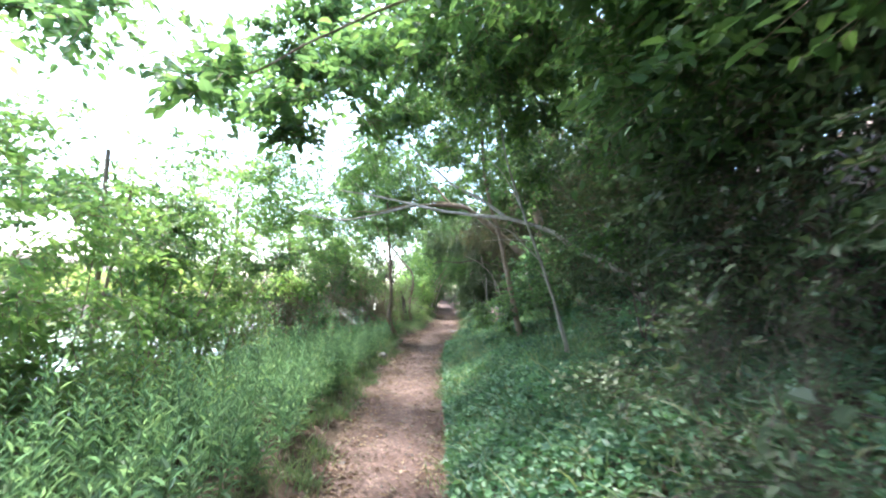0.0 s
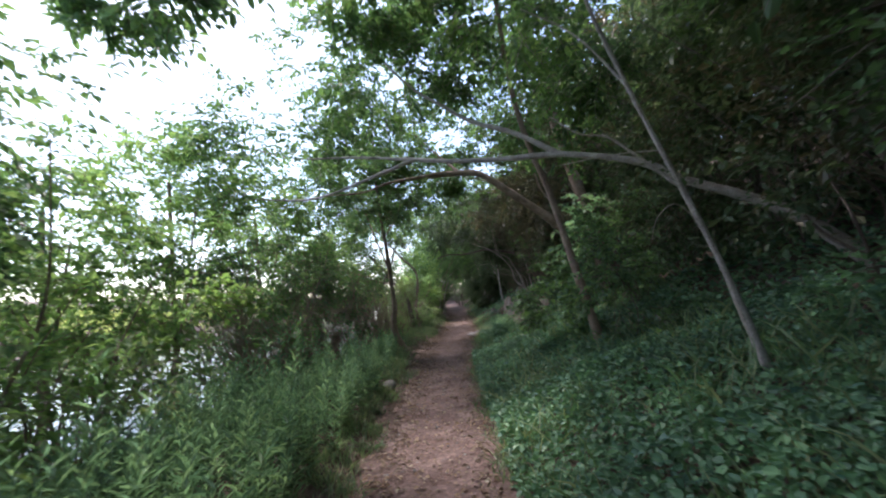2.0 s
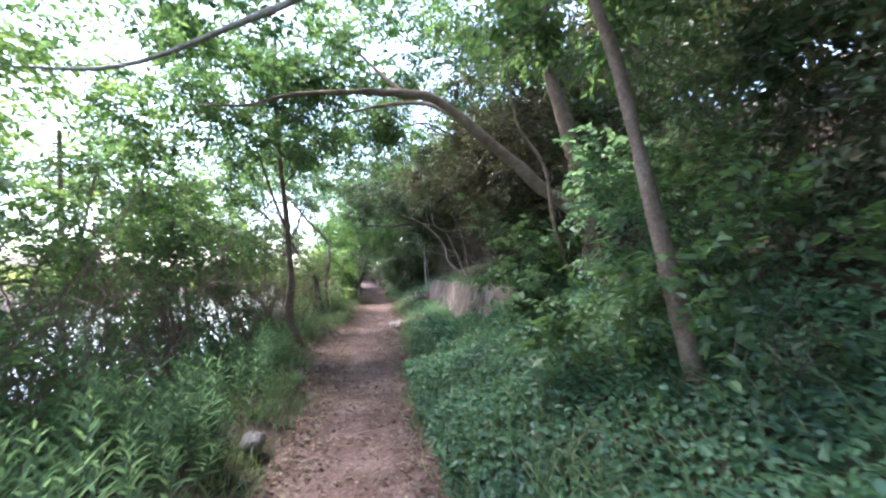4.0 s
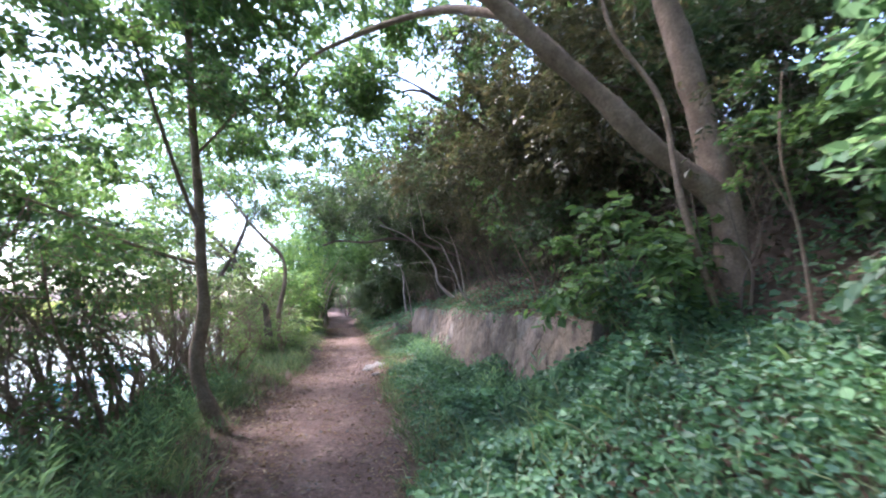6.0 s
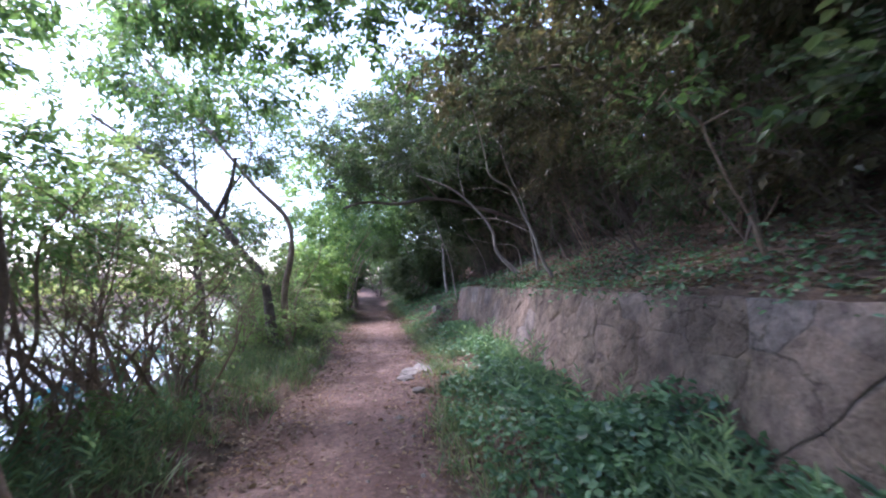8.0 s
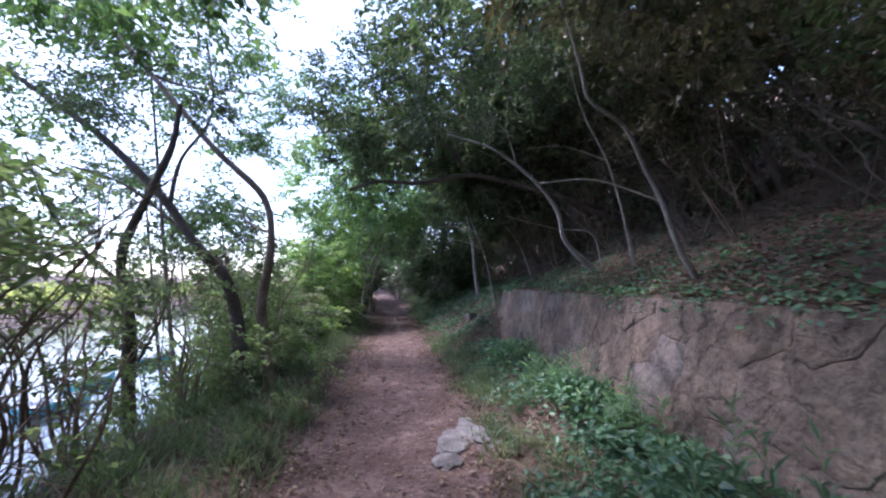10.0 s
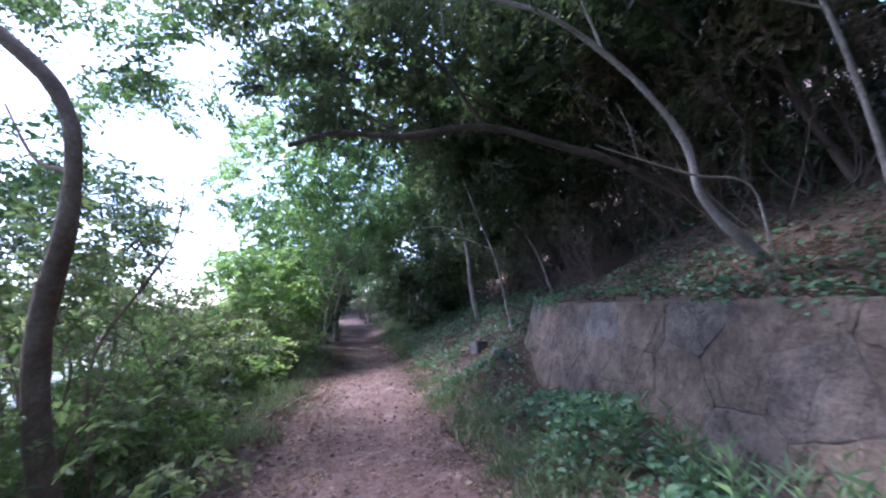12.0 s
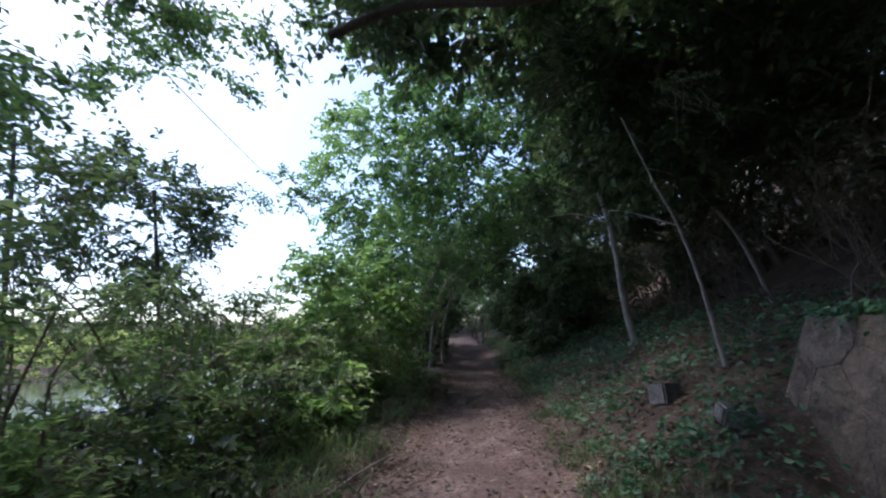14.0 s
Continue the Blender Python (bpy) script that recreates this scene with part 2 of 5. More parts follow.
def sprays(rng, start, way, length, count, leaf, slim=0.5, sag=0.2, fine=False, flat=1.1):
    """Leafy twigs: leaves set alternately along each one. Returns the leaves and the twigs as (verts, faces)."""
    n = len(start)
    way = unit(way * (1, 1, 0.55))
    length = np.reshape(length, (-1, 1))
    t = np.linspace(0.12, 1.0, count)
    drop = np.array([0, 0, -1.0]) * sag
    pos = start[:, None] + way[:, None] * (length * t)[:, :, None] + drop * (length * t ** 2)[:, :, None]
    pos = pos + rng.normal(0, 0.012, pos.shape)
    across = unit(np.cross(way, np.array([0, 0, 1.0])) + rng.normal(0, 0.25, way.shape))
    sign = np.where(np.arange(count) % 2 == 0, 1.0, -1.0)[None, :, None]
    dirs = way[:, None] * 0.55 + across[:, None] * sign + rng.normal(0, 0.35, pos.shape) + np.array([0, 0, -0.25])
    ups = np.array([0, 0, 1.0]) * flat + rng.normal(0, 0.45, pos.shape)
    size = leaf * rng.uniform(0.6, 1.25, (n * count))
    lv = leaf_blades(rng, pos.reshape(-1, 3), dirs.reshape(-1, 3), ups.reshape(-1, 3), size, size * slim * rng.uniform(0.8, 1.2, n * count), fine=fine)
    end = start + way * length + drop * length
    half = start + way * length * 0.5 + drop * length * 0.25
    tv = twig_tubes(start, half, end, 0.0035 + 0.004 * length[:, 0])
    return lv, tv


THICK = 1.0


def in_blobs(rng, blobs):
    """Random points in ellipsoids, thicker towards the skin and in clumps, with the ways out from their middles."""
    pts, outs = [], []
    for cx, cy, cz, rx, ry, rz, n in blobs:
        n = int(n * THICK)
        clumps = max(4, int(n / 11))
        d = unit(rng.normal(size=(clumps, 3)))
        c = d * np.cbrt(rng.uniform(0.12, 1.0, (clumps, 1)))
        which = rng.integers(0, clumps, n)
        p = c[which] + rng.normal(0, 0.13, (n, 3))
        pts.append(p * (rx, ry, rz) + (cx, cy, cz))
        outs.append(unit(p + rng.normal(0, 0.45, p.shape)))
    return np.concatenate(pts), np.concatenate(outs)


def smooth_line(pts, per=6):
    """A curve through the points."""
    p = np.asarray(pts, float)
    p = np.vstack([2 * p[0] - p[1], p, 2 * p[-1] - p[-2]])
    out = []
    for i in range(1, len(p) - 2):
        for s in np.linspace(0, 1, per, endpoint=False):
            a, b, c, d = p[i - 1], p[i], p[i + 1], p[i + 2]
            out.append(0.5 * (2 * b + (c - a) * s + (2 * a - 5 * b + 4 * c - d) * s * s + (3 * b - a - 3 * c + d) * s ** 3))
    out.append(p[-2])
    return np.array(out)


def limb_mesh(name, pts, r0, r1, material, rng, sides=9, flare=0.0, per=6):
    """A tapered, slightly knotty limb along a curve."""
    line = smooth_line(pts, per)
    n = len(line)
    t = np.linspace(0, 1, n)
    rad = r0 + (r1 - r0) * t ** 0.8
    rad = rad * (1 + flare * np.exp(-t * 9)) * (1 + 0.07 * np.sin(t * 23 + rng.uniform(0, 6)) + rng.normal(0, 0.03, n))
    way = unit(np.gradient(line, axis=0))
    s1 = unit(np.cross(way, np.array([0.21, 0.93, 0.3])))
    s2 = np.cross(way, s1)
    ang = np.linspace(0, 2 * np.pi, sides, endpoint=False)
    wob = 1 + rng.normal(0, 0.05, (n, sides))
    v = line[:, None] + (s1[:, None] * np.cos(ang)[None, :, None] + s2[:, None] * np.sin(ang)[None, :, None]) * (rad[:, None] * wob)[:, :, None]
    f = [[i * sides + j, i * sides + (j + 1) % sides, (i + 1) * sides + (j + 1) % sides, (i + 1) * sides + j] for i in range(n - 1) for j in range(sides)]
    return mesh_from(name, v.reshape(-1, 3), f, material, True)


def tree(name, label, rng, limbs, blobs, leafy, bark, leaf=0.07, twig=0.4, per_twig=11, slim=0.58, category="tree", fine=False, group="", sag=0.2, trunk_name="trunk", bare=True):
    """A tree or shrub: its first limb is the trunk; the crown hangs in ellipsoids."""
    base = root(name, limbs[0][0][0], label, category, group)
    for i, (pts, r0, r1) in enumerate(limbs):
        part(trunk_name if i == 0 else "limb", limb_mesh("limb", pts, r0, r1, bark, rng, 9 if r0 > 0.04 else 6, 0.5 if i == 0 else 0.0), base)
    if blobs:
        p, out = in_blobs(rng, blobs)
        lv, tv = sprays(rng, p, out + (0, 0, -0.1), rng.uniform(0.5, 1.2, len(p)) * twig, per_twig, leaf, slim, sag, fine)
        tagged(part("crown", mesh_from("crown", *lv, leafy), base), kind="stuff")
        if bare:
            tagged(part("twig", mesh_from("twig", *tv, bark), base), kind="stuff")
    return base


# ---------------------------------------------------------------- ground
EDGE_Y = [-30, 0, 3.5, 6, 9, 12, 14.5, 17, 19, 21.5, 24, 30, 38, 46, 56, 70, 200]
EDGE_L = [-0.8, -0.9, -1.08, -1.42, -1.6, -1.55, -1.92, -1.88, -1.7, -1.7, -1.72, -1.8, -2.05, -2.35, -2.9, -3.8, -3.8]
EDGE_R = [0.1, 0.1, -0.06, -0.2, -0.36, -0.44, -0.24, -0.28, -0.04, -0.04, -0.1, -0.2, -0.45, -0.8, -1.3, -2.0, -2.0]
WALL_Y0, WALL_Y1, WALL_TOP = 13.0, 24.5, 1.2
WATER_Z = -3.0


def left_edge(y):
    return np.interp(y, EDGE_Y, EDGE_L)


def right_edge(y):
    return np.interp(y, EDGE_Y, EDGE_R)


def step(a, b, v):
    t = np.clip((v - a) / (b - a), 0, 1)
    return t * t * (3 - 2 * t)


def ripple(x, y):
    """Small unevenness of the earth."""
    return (0.03 * np.sin(1.9 * x + 0.7 * y) * np.sin(1.3 * y - 0.4 * x + 1) + 0.016 * np.sin(5.3 * x + 1.1) * np.sin(4.1 * y + 0.6 * x)
            + 0.009 * np.sin(11.7 * x + 3 * y) * np.sin(9.1 * y - 2 * x))


def height(x, y):
    x, y = np.asarray(x, float), np.asarray(y, float)
    r, l = x - right_edge(y), left_edge(y) - x
    bank = 0.43 * np.maximum(r, 0) + 0.10 * np.maximum(r - 3, 0)
    bench = np.where(x < 1.5, 0.09 * np.maximum(r, 0), WALL_TOP + 0.02 + 0.42 * (x - 1.5) + 0.12 * np.maximum(x - 4, 0))
    w = step(11.8, 14.0, y) * (1 - step(23.5, 24.4, y))
    right = np.minimum(bank * (1 - w) + bench * w, 16 + 0.01 * np.abs(x))
    left = 0.10 * step(0.02, 0.3, l) - 0.72 * np.maximum(l - 1.7, 0)
    left = np.maximum(left, -4.2)
    far = step(58, 80, -x) * 5 + step(150, 500, -x) * 30
    left = left + far
    path = -0.03 * np.exp(-((r + 0.65) / 0.45) ** 2)
    z = np.where(r > 0, right, np.where(l > 0, left, 0)) + path
    z = z + 0.05 * np.clip(y - 35, 0, 32) * (1 - step(1.5, 6, l))
    return z + ripple(x, y) * np.where((r <= 0) & (l <= 0), 0.45, 1.3)


def axis(*spans):
    return np.unique(np.concatenate([np.round(np.arange(a, b, s), 4) for a, b, s in spans]))


def sheet(xs, ys, zf):
    X, Y = np.meshgrid(xs, ys)
    v = np.stack([X, Y, zf(X, Y)], -1).reshape(-1, 3)
    nx = len(xs)
    i = (np.arange(len(ys) - 1)[:, None] * nx + np.arange(nx - 1)[None]).reshape(-1)
    return v, np.stack([i, i + 1, i + nx + 1, i + nx], 1)


gx = axis((-2000, -500, 250), (-500, -90, 20), (-90, -20, 6), (-20, -5, 0.6), (-5, -2.6, 0.2), (-2.6, 2.0, 0.1), (2.0, 8, 0.3), (8, 40, 2), (40, 2001, 280))
gy = axis((-2000, -40, 280), (-40, -4, 3), (-4, 34, 0.2), (34, 60, 0.6), (60, 120, 6), (120, 2001, 235))
ground = part("ground", mesh_from("ground", *sheet(gx, gy, height), SOIL, True))
tagged(ground, "dark brown forest soil under fallen leaves", "ground", kind="structure")


def path_z(u, y):
    x = left_edge(y) + (right_edge(y) - left_edge(y)) * u
    return x


py = np.round(np.arange(-6, 66, 0.09), 4)
pu = np.linspace(-0.12, 1.08, 22)
U, PY = np.meshgrid(pu, py)
PX = path_z(U, PY) + 0.09 * np.sin(PY * 2.3) * (U - 0.5) + 0.06 * np.sin(PY * 5.1 + 2) * (U - 0.5)
edge_dip = np.maximum(0, np.abs(U - 0.48) - 0.5)
PZ = height(PX, PY) + 0.012 - edge_dip * 0.5
PZ = PZ + 0.012 * np.sin(PX * 17 + PY * 5) * np.sin(PY * 13)
i = (np.arange(len(py) - 1)[:, None] * len(pu) + np.arange(len(pu) - 1)[None]).reshape(-1)
nu = len(pu)
path = part("path", mesh_from("path", np.stack([PX, PY, PZ], -1).reshape(-1, 3), np.stack([i, i + 1, i + nu + 1, i + nu], 1), DIRT, True))
tagged(path, "narrow trodden pinkish-brown earth footpath with dead leaves", "path", kind="structure")

wv, wf = sheet(axis((-2000, 1, 100)), axis((-2000, 2001, 200)), lambda x, y: np.full(x.shape, WATER_Z))
tagged(part("water", mesh_from("water", wv, wf, WATER)), "still bright water below the bank", "water", kind="structure")


# ---------------------------------------------------------------- retaining wall
def wall_face_x(z):
    return 1.22 + 0.24 * (z / WALL_TOP)


def wall_end(z):
    return WALL_Y1 + 0.2 - 0.45 * z / WALL_TOP


rng = np.random.default_rng(11)
wy = np.arange(WALL_Y0, WALL_Y1 + 0.01, 0.25)
core = bmesh.new()
rings = []
for y in wy:
    top = WALL_TOP - 0.03 + 0.02 * math.sin(y * 3.1)
    low, high = (y, y) if y < WALL_Y1 - 0.3 else (wall_end(-0.25) - (WALL_Y1 - y) - 0.03, wall_end(top) - (WALL_Y1 - y) - 0.03)
    rings.append([core.verts.new(c) for c in ((wall_face_x(-0.25) + 0.012, low, -0.25), (wall_face_x(top) + 0.012, high, top), (1.85, high, top), (1.85, low, -0.25))])
for a, b in zip(rings, rings[1:]):
    for k in range(4):
        core.faces.new((a[k], b[k], b[(k + 1) % 4], a[(k + 1) % 4]))
core.faces.new(rings[0][::-1])
core.faces.new(rings[-1])
bmesh.ops.recalc_face_normals(core, faces=core.faces)
core_mesh = bpy.data.meshes.new("wall_core")
core.to_mesh(core_mesh)
core.free()
core_mesh.materials.append(MORTAR)
wall = part("retaining_wall", core_mesh)
tagged(wall, "low rubble retaining wall of tan and grey stones", "stone wall", kind="structure")


def stone_mesh(corners, rng, proud=0.05):
    """A rough flat-faced block from a loop of (y, z) corners on the wall's sloping face."""
    c = np.array(corners)
    mid = c.mean(0)
    loop = []
    for a, b in zip(c, np.roll(c, -1, 0)):
        n = max(1, int(np.linalg.norm(b - a) / 0.11))
        loop += [a + (b - a) * q / n + (rng.normal(0, 0.006, 2) if q else 0) for q in range(n)]
    loop = np.array(loop)
    d = loop - mid
    far = np.maximum(np.linalg.norm(d, axis=1, keepdims=True), 0.05)
    loop = mid + d * (1 - (0.0 if rng.uniform() < 0.82 else rng.uniform(0.003, 0.007)) / far)
    d = loop - mid
    k = len(loop)
    ring1 = mid + d * (1 - rng.uniform(0.006, 0.016, (k, 1)) / far)
    ring2 = mid + d * 0.55 + rng.normal(0, 0.012, (k, 2))
    tilt = rng.normal(0, 0.008, 2)
    bm = bmesh.new()
    vs = []
    for ring, out in ((loop, -0.04), (loop, proud - 0.003), (ring1, proud), (ring2, proud * 1.25), (mid[None], proud * 1.3)):
        for y, z in ring:
            lean = float(np.dot(tilt, (y - mid[0], z - mid[1])))
            vs.append(bm.verts.new((wall_face_x(z) - out - (lean + rng.normal(0, 0.002) if out > -0.03 else 0), y, z)))
    for o in (0, k, 2 * k):
        for q in range(k):
            bm.faces.new((vs[o + q], vs[o + (q + 1) % k], vs[o + k + (q + 1) % k], vs[o + k + q]))
    for q in range(k):
        bm.faces.new((vs[3 * k + q], vs[3 * k + (q + 1) % k], vs[4 * k]))
    bmesh.ops.recalc_face_normals(bm, faces=bm.faces)
    me = bpy.data.meshes.new("wall_stone")
    bm.to_mesh(me)
    bm.free()
    for f in me.polygons:
        f.use_smooth = True
    me.materials.append(STONE)
    return me


def cut(poly, a, n):
    """The part of a polygon on the inner side of the line through a with the outward normal n."""
    out = []
    for p, q in zip(poly, poly[1:] + poly[:1]):
        dp, dq = float(np.dot(p - a, n)), float(np.dot(q - a, n))
        if dp <= 0:
            out.append(p)
        if (dp < 0) != (dq < 0) and abs(dp - dq) > 1e-9:
            out.append(p + (q - p) * dp / (dp - dq))
    return out


def wall_stones():
    """Random rubble: uneven many-cornered stones fitted close together."""
    seeds = []
    for row in range(4):
        y = WALL_Y0 + rng.uniform(0.05, 0.3)
        while y < WALL_Y1 + 0.1:
            wide = rng.uniform(0.22, 0.8)
            seeds.append(np.array([y + wide * 0.5, -0.03 + 0.37 * row + rng.uniform(-0.17, 0.17)]))
            y += wide
    for c in seeds:
        poly = [np.array(v) for v in ((WALL_Y0 + 0.01, -0.2), (WALL_Y1 + 0.6, -0.2), (WALL_Y1 + 0.6, WALL_TOP + 0.01), (WALL_Y0 + 0.01, WALL_TOP + 0.01))]
        for o in seeds:
            if o is not c and np.linalg.norm(o - c) < 2.0 and poly:
                poly = cut(poly, (o + c) / 2, o - c)
        if poly:
            poly = cut(poly, np.array([wall_end(0), 0]), np.array([1.0, 0.45 / WALL_TOP]))
        tidy = [p for p, q in zip(poly, poly[1:] + poly[:1]) if np.linalg.norm(p - q) > 0.035]
        if len(tidy) < 3 or np.ptp([p[0] for p in tidy]) < 0.08 or np.ptp([p[1] for p in tidy]) < 0.08:
            continue
        part("stone", stone_mesh(tidy, rng, rng.uniform(0.001, 0.005)), wall)


wall_stones()


# ---------------------------------------------------------------- low plants
def scatter(rng, n, x0, x1, y0, y1):
    """Points by distance from the path's right edge (x0 and x1 above 0) or left edge (below 0)."""
    y = rng.uniform(y0, y1, n)
    d = rng.uniform(x0, x1, n)
    x = np.where(d >= 0, right_edge(y), left_edge(y)) + d
    return x, y


def clumped(rng, n, clumps, spread, x0, x1, y0, y1):
    cx, cy = scatter(rng, clumps, x0, x1, y0, y1)
    k = rng.integers(0, clumps, n)
    return cx[k] + rng.normal(0, spread, n), cy[k] + rng.normal(0, spread, n)


def stuff(name, label, category, vf, material):
    ob = part(name, mesh_from(name, *vf, material))
    return tagged(ob, label, category, kind="stuff")


def joined(parts):
    vs, fs, o = [], [], 0
    for v, f in parts:
        vs.append(v)
        fs.append(f + o)
        o += len(v)
    return np.concatenate(vs), np.concatenate(fs)


def ground_cover(rng, x, y, tall, size, lift=None):
    """Broad low leaves in mounds, tilted towards the light."""
    n = len(x)
    mound = 0.5 + 0.5 * np.sin(2.1 * x + 1.3 * y) * np.sin(1.7 * y - 1.1 * x)
    z = height(x, y) + tall * (0.25 + 0.75 * mound) * rng.uniform(0.1, 1.0, n) ** 0.6
    pos = np.stack([x, y, z], 1)
    a = rng.uniform(0, 2 * np.pi, n)
    way = np.stack([np.cos(a), np.sin(a), rng.uniform(-0.6, 0.7, n)], 1) + np.array([-0.35, -0.1, 0])
    up = np.array([-0.2, -0.12, 1.0]) + rng.normal(0, 0.72, (n, 3))
    s = size * rng.uniform(0.55, 1.35, n)
    return leaf_blades(rng, pos, way, up, s, s * rng.uniform(0.5, 0.85, n), 0.16, fine=True)


rng = np.random.default_rng(21)
x1, y1 = scatter(rng, 62000, 0.02, 2.6, 0.5, 12.6)
x2, y2 = scatter(rng, 17000, 2.4, 5.5, -2.0, 12.5)
x3, y3 = scatter(rng, 5000, 0.02, 2.6, -3.0, 0.6)
stuff("ground_cover", "dense low green leafy ground cover on the bank", "ground cover",
      joined([ground_cover(rng, x1, y1, 0.32, 0.054), ground_cover(rng, x2, y2, 0.36, 0.072), ground_cover(rng, x3, y3, 0.25, 0.065)]), LEAF_IVY)

def edge_plants(rng):
    """Leaves that creep over the top edge of the wall."""
    n, c = 2200, 46
    cy = rng.uniform(WALL_Y0, WALL_Y1, c)
    k = rng.integers(0, c, n)
    y = np.clip(cy[k] + rng.normal(0, 0.14, n), WALL_Y0, WALL_Y1)
    x = rng.uniform(1.4, 1.75, n)
    z = WALL_TOP + 0.02 + rng.uniform(-0.02, 0.09, n) - np.maximum(0, 1.47 - x) * rng.uniform(0, 2.5, n)
    a = rng.uniform(0, 6.28, n)
    way = np.stack([np.cos(a) - 0.5, np.sin(a), rng.uniform(-0.7, 0.2, n)], 1)
    s = 0.05 * rng.uniform(0.5, 1.3, n)
    return leaf_blades(rng, np.stack([x, y, z], 1), way, np.array([-0.5, 0, 1.0]) + rng.normal(0, 0.35, (n, 3)), s, s * 0.6, 0.12, fine=True)


x4, y4 = np.concatenate([scatter(rng, 5000, 0.15, 1.55, 12.4, 18), clumped(rng, 2600, 50, 0.14, 0.3, 1.5, 17, 24.6)], 1)
xe, ye = rng.uniform(1.0, 2.1, 2600), rng.uniform(12.2, 13.5, 2600)
xw, yw = clumped(rng, 3600, 26, 0.15, 0.75, 1.3, 16.5, 22.6)
x5, y5 = scatter(rng, 9000, 0.25, 3.2, 24.4, 40)
clear = np.minimum(np.hypot(x5 - 0.95, y5 - 24.25), np.hypot(x5 - 0.9, y5 - 25.35)) > 0.33
x5, y5 = x5[clear], y5[clear]
y6 = rng.uniform(12.5, 24.6, 4000)
x6 = 1.55 + rng.exponential(0.8, 4000)
x7, y7 = scatter(rng, 11000, 0.5, 1.75, 12.0, 15.6)
stuff("creeping_plants", "patchy creeping plants along the foot of the wall", "ground cover",
      joined([ground_cover(rng, xe, ye, 0.6, 0.06), ground_cover(rng, np.minimum(xw, 1.22), yw, 0.42, 0.06), ground_cover(rng, x4, y4, 0.24, 0.052), ground_cover(rng, x5, y5, 0.22, 0.065), edge_plants(rng), ground_cover(rng, x6, y6, 0.1, 0.05), ground_cover(rng, x7, y7, 0.62, 0.062)]), LEAF_IVY)


def grass_tufts(rng, x, y, tall, wide=0.009):
    n = len(x)
    pos = np.stack([x, y, height(x, y) - 0.01], 1)
    way = np.stack([rng.normal(0, 0.35, n), rng.normal(0, 0.35, n), np.ones(n)], 1)
    up = np.stack([rng.normal(0, 1, n), rng.normal(0, 1, n), np.full(n, 0.2)], 1)
    L = tall * rng.uniform(0.4, 1.3, n)
    v, f = leaf_blades(rng, pos, way, up, L, np.full(n, wide) * rng.uniform(0.6, 1.5, n), 0.1, fine=True)
    v = v.reshape(n, 6, 3)
    bend = np.stack([rng.normal(0, 0.3, n), rng.normal(0, 0.3, n), np.full(n, -0.25)], 1) * L[:, None]
    v[:, 3] += bend
    v[:, 2] += bend * 0.35
    v[:, 4] += bend * 0.35
    f = (np.arange(n)[:, None, None] * 6 + np.array([[0, 1, 5], [1, 2, 4], [1, 4, 5], [2, 3, 4]])).reshape(-1, 3)
    return v.reshape(-1, 3), f


blades = []
for n, clumps, spread, x0, x1, y0, y1, tall in ((3600, 190, 0.07, -1.7, -0.25, 10.5, 17, 0.2), (9500, 300, 0.09, -1.7, -0.08, 17, 32, 0.3), (7000, 200, 0.08, 0.03, 0.7, 12, 24.5, 0.2), (1600, 50, 0.08, 0.03, 0.4, 24.5, 33, 0.18), (5000, 150, 0.06, -0.4, 0.02, -1, 12, 0.2),
                                                (3500, 110, 0.06, 0.0, 0.3, 0, 13, 0.2), (3800, 110, 0.1, -2.8, -0.7, 16, 30, 0.4), (5200, 170, 0.1, -2.2, -0.3, 9.5, 17, 0.32), (5200, 190, 0.12, 0.2, 2.4, 1, 14, 0.42), (5000, 120, 0.12, 0.0, 1.4, 32, 55, 0.3)):
    blades.append(grass_tufts(rng, *clumped(rng, n, clumps, spread, x0, x1, y0, y1), tall))
blades.append(grass_tufts(rng, *clumped(rng, 2000, 150, 0.1, 0.3, 2.4, 0.8, 13.5), 0.4, 0.018))
stuff("grass", "thin green grass tufts along the path edges", "grass", joined(blades), GRASS)


def weed_stalks(rng, x, y, tall, whorls=17, leaf=0.07, slim=0.19):
    """Upright herbs with narrow leaves all round the stalk."""
    n = len(x)
    h = tall * rng.uniform(0.4, 1.15, n) * np.where(rng.uniform(0, 1, n) < 0.12, 1.45, 1.0)
    base = np.stack([x, y, height(x, y) - 0.02], 1)
    lean = np.stack([rng.normal(0.04, 0.12, n), rng.normal(0, 0.12, n), np.ones(n)], 1)
    top = base + lean * h[:, None]
    t = np.linspace(0.22, 1.0, whorls * 2)
    pos = base[:, None] + (top - base)[:, None] * t[None, :, None]
    a = rng.uniform(0, 6.28, (n, 1)) + np.arange(whorls * 2)[None] * 2.4
    rise = 0.45 + 1.0 * t[None] ** 2 + rng.normal(0, 0.35, a.shape)
    way = np.stack([np.cos(a), np.sin(a), rise], -1)
    size = leaf * (0.7 + 0.6 * np.sin(np.pi * np.clip(t, 0, 0.95)))[None] * rng.uniform(0.7, 1.3, a.shape)
    up = np.array([0, 0, 1.0]) + rng.normal(0, 0.25, way.shape)
    lv = leaf_blades(rng, pos.reshape(-1, 3), way.reshape(-1, 3), up.reshape(-1, 3), size.ravel(), size.ravel() * slim * rng.uniform(0.8, 1.3, size.size), 0.2)
    tv = twig_tubes(base, (base + top) / 2, top, np.full(n, 0.004))
    return lv, tv


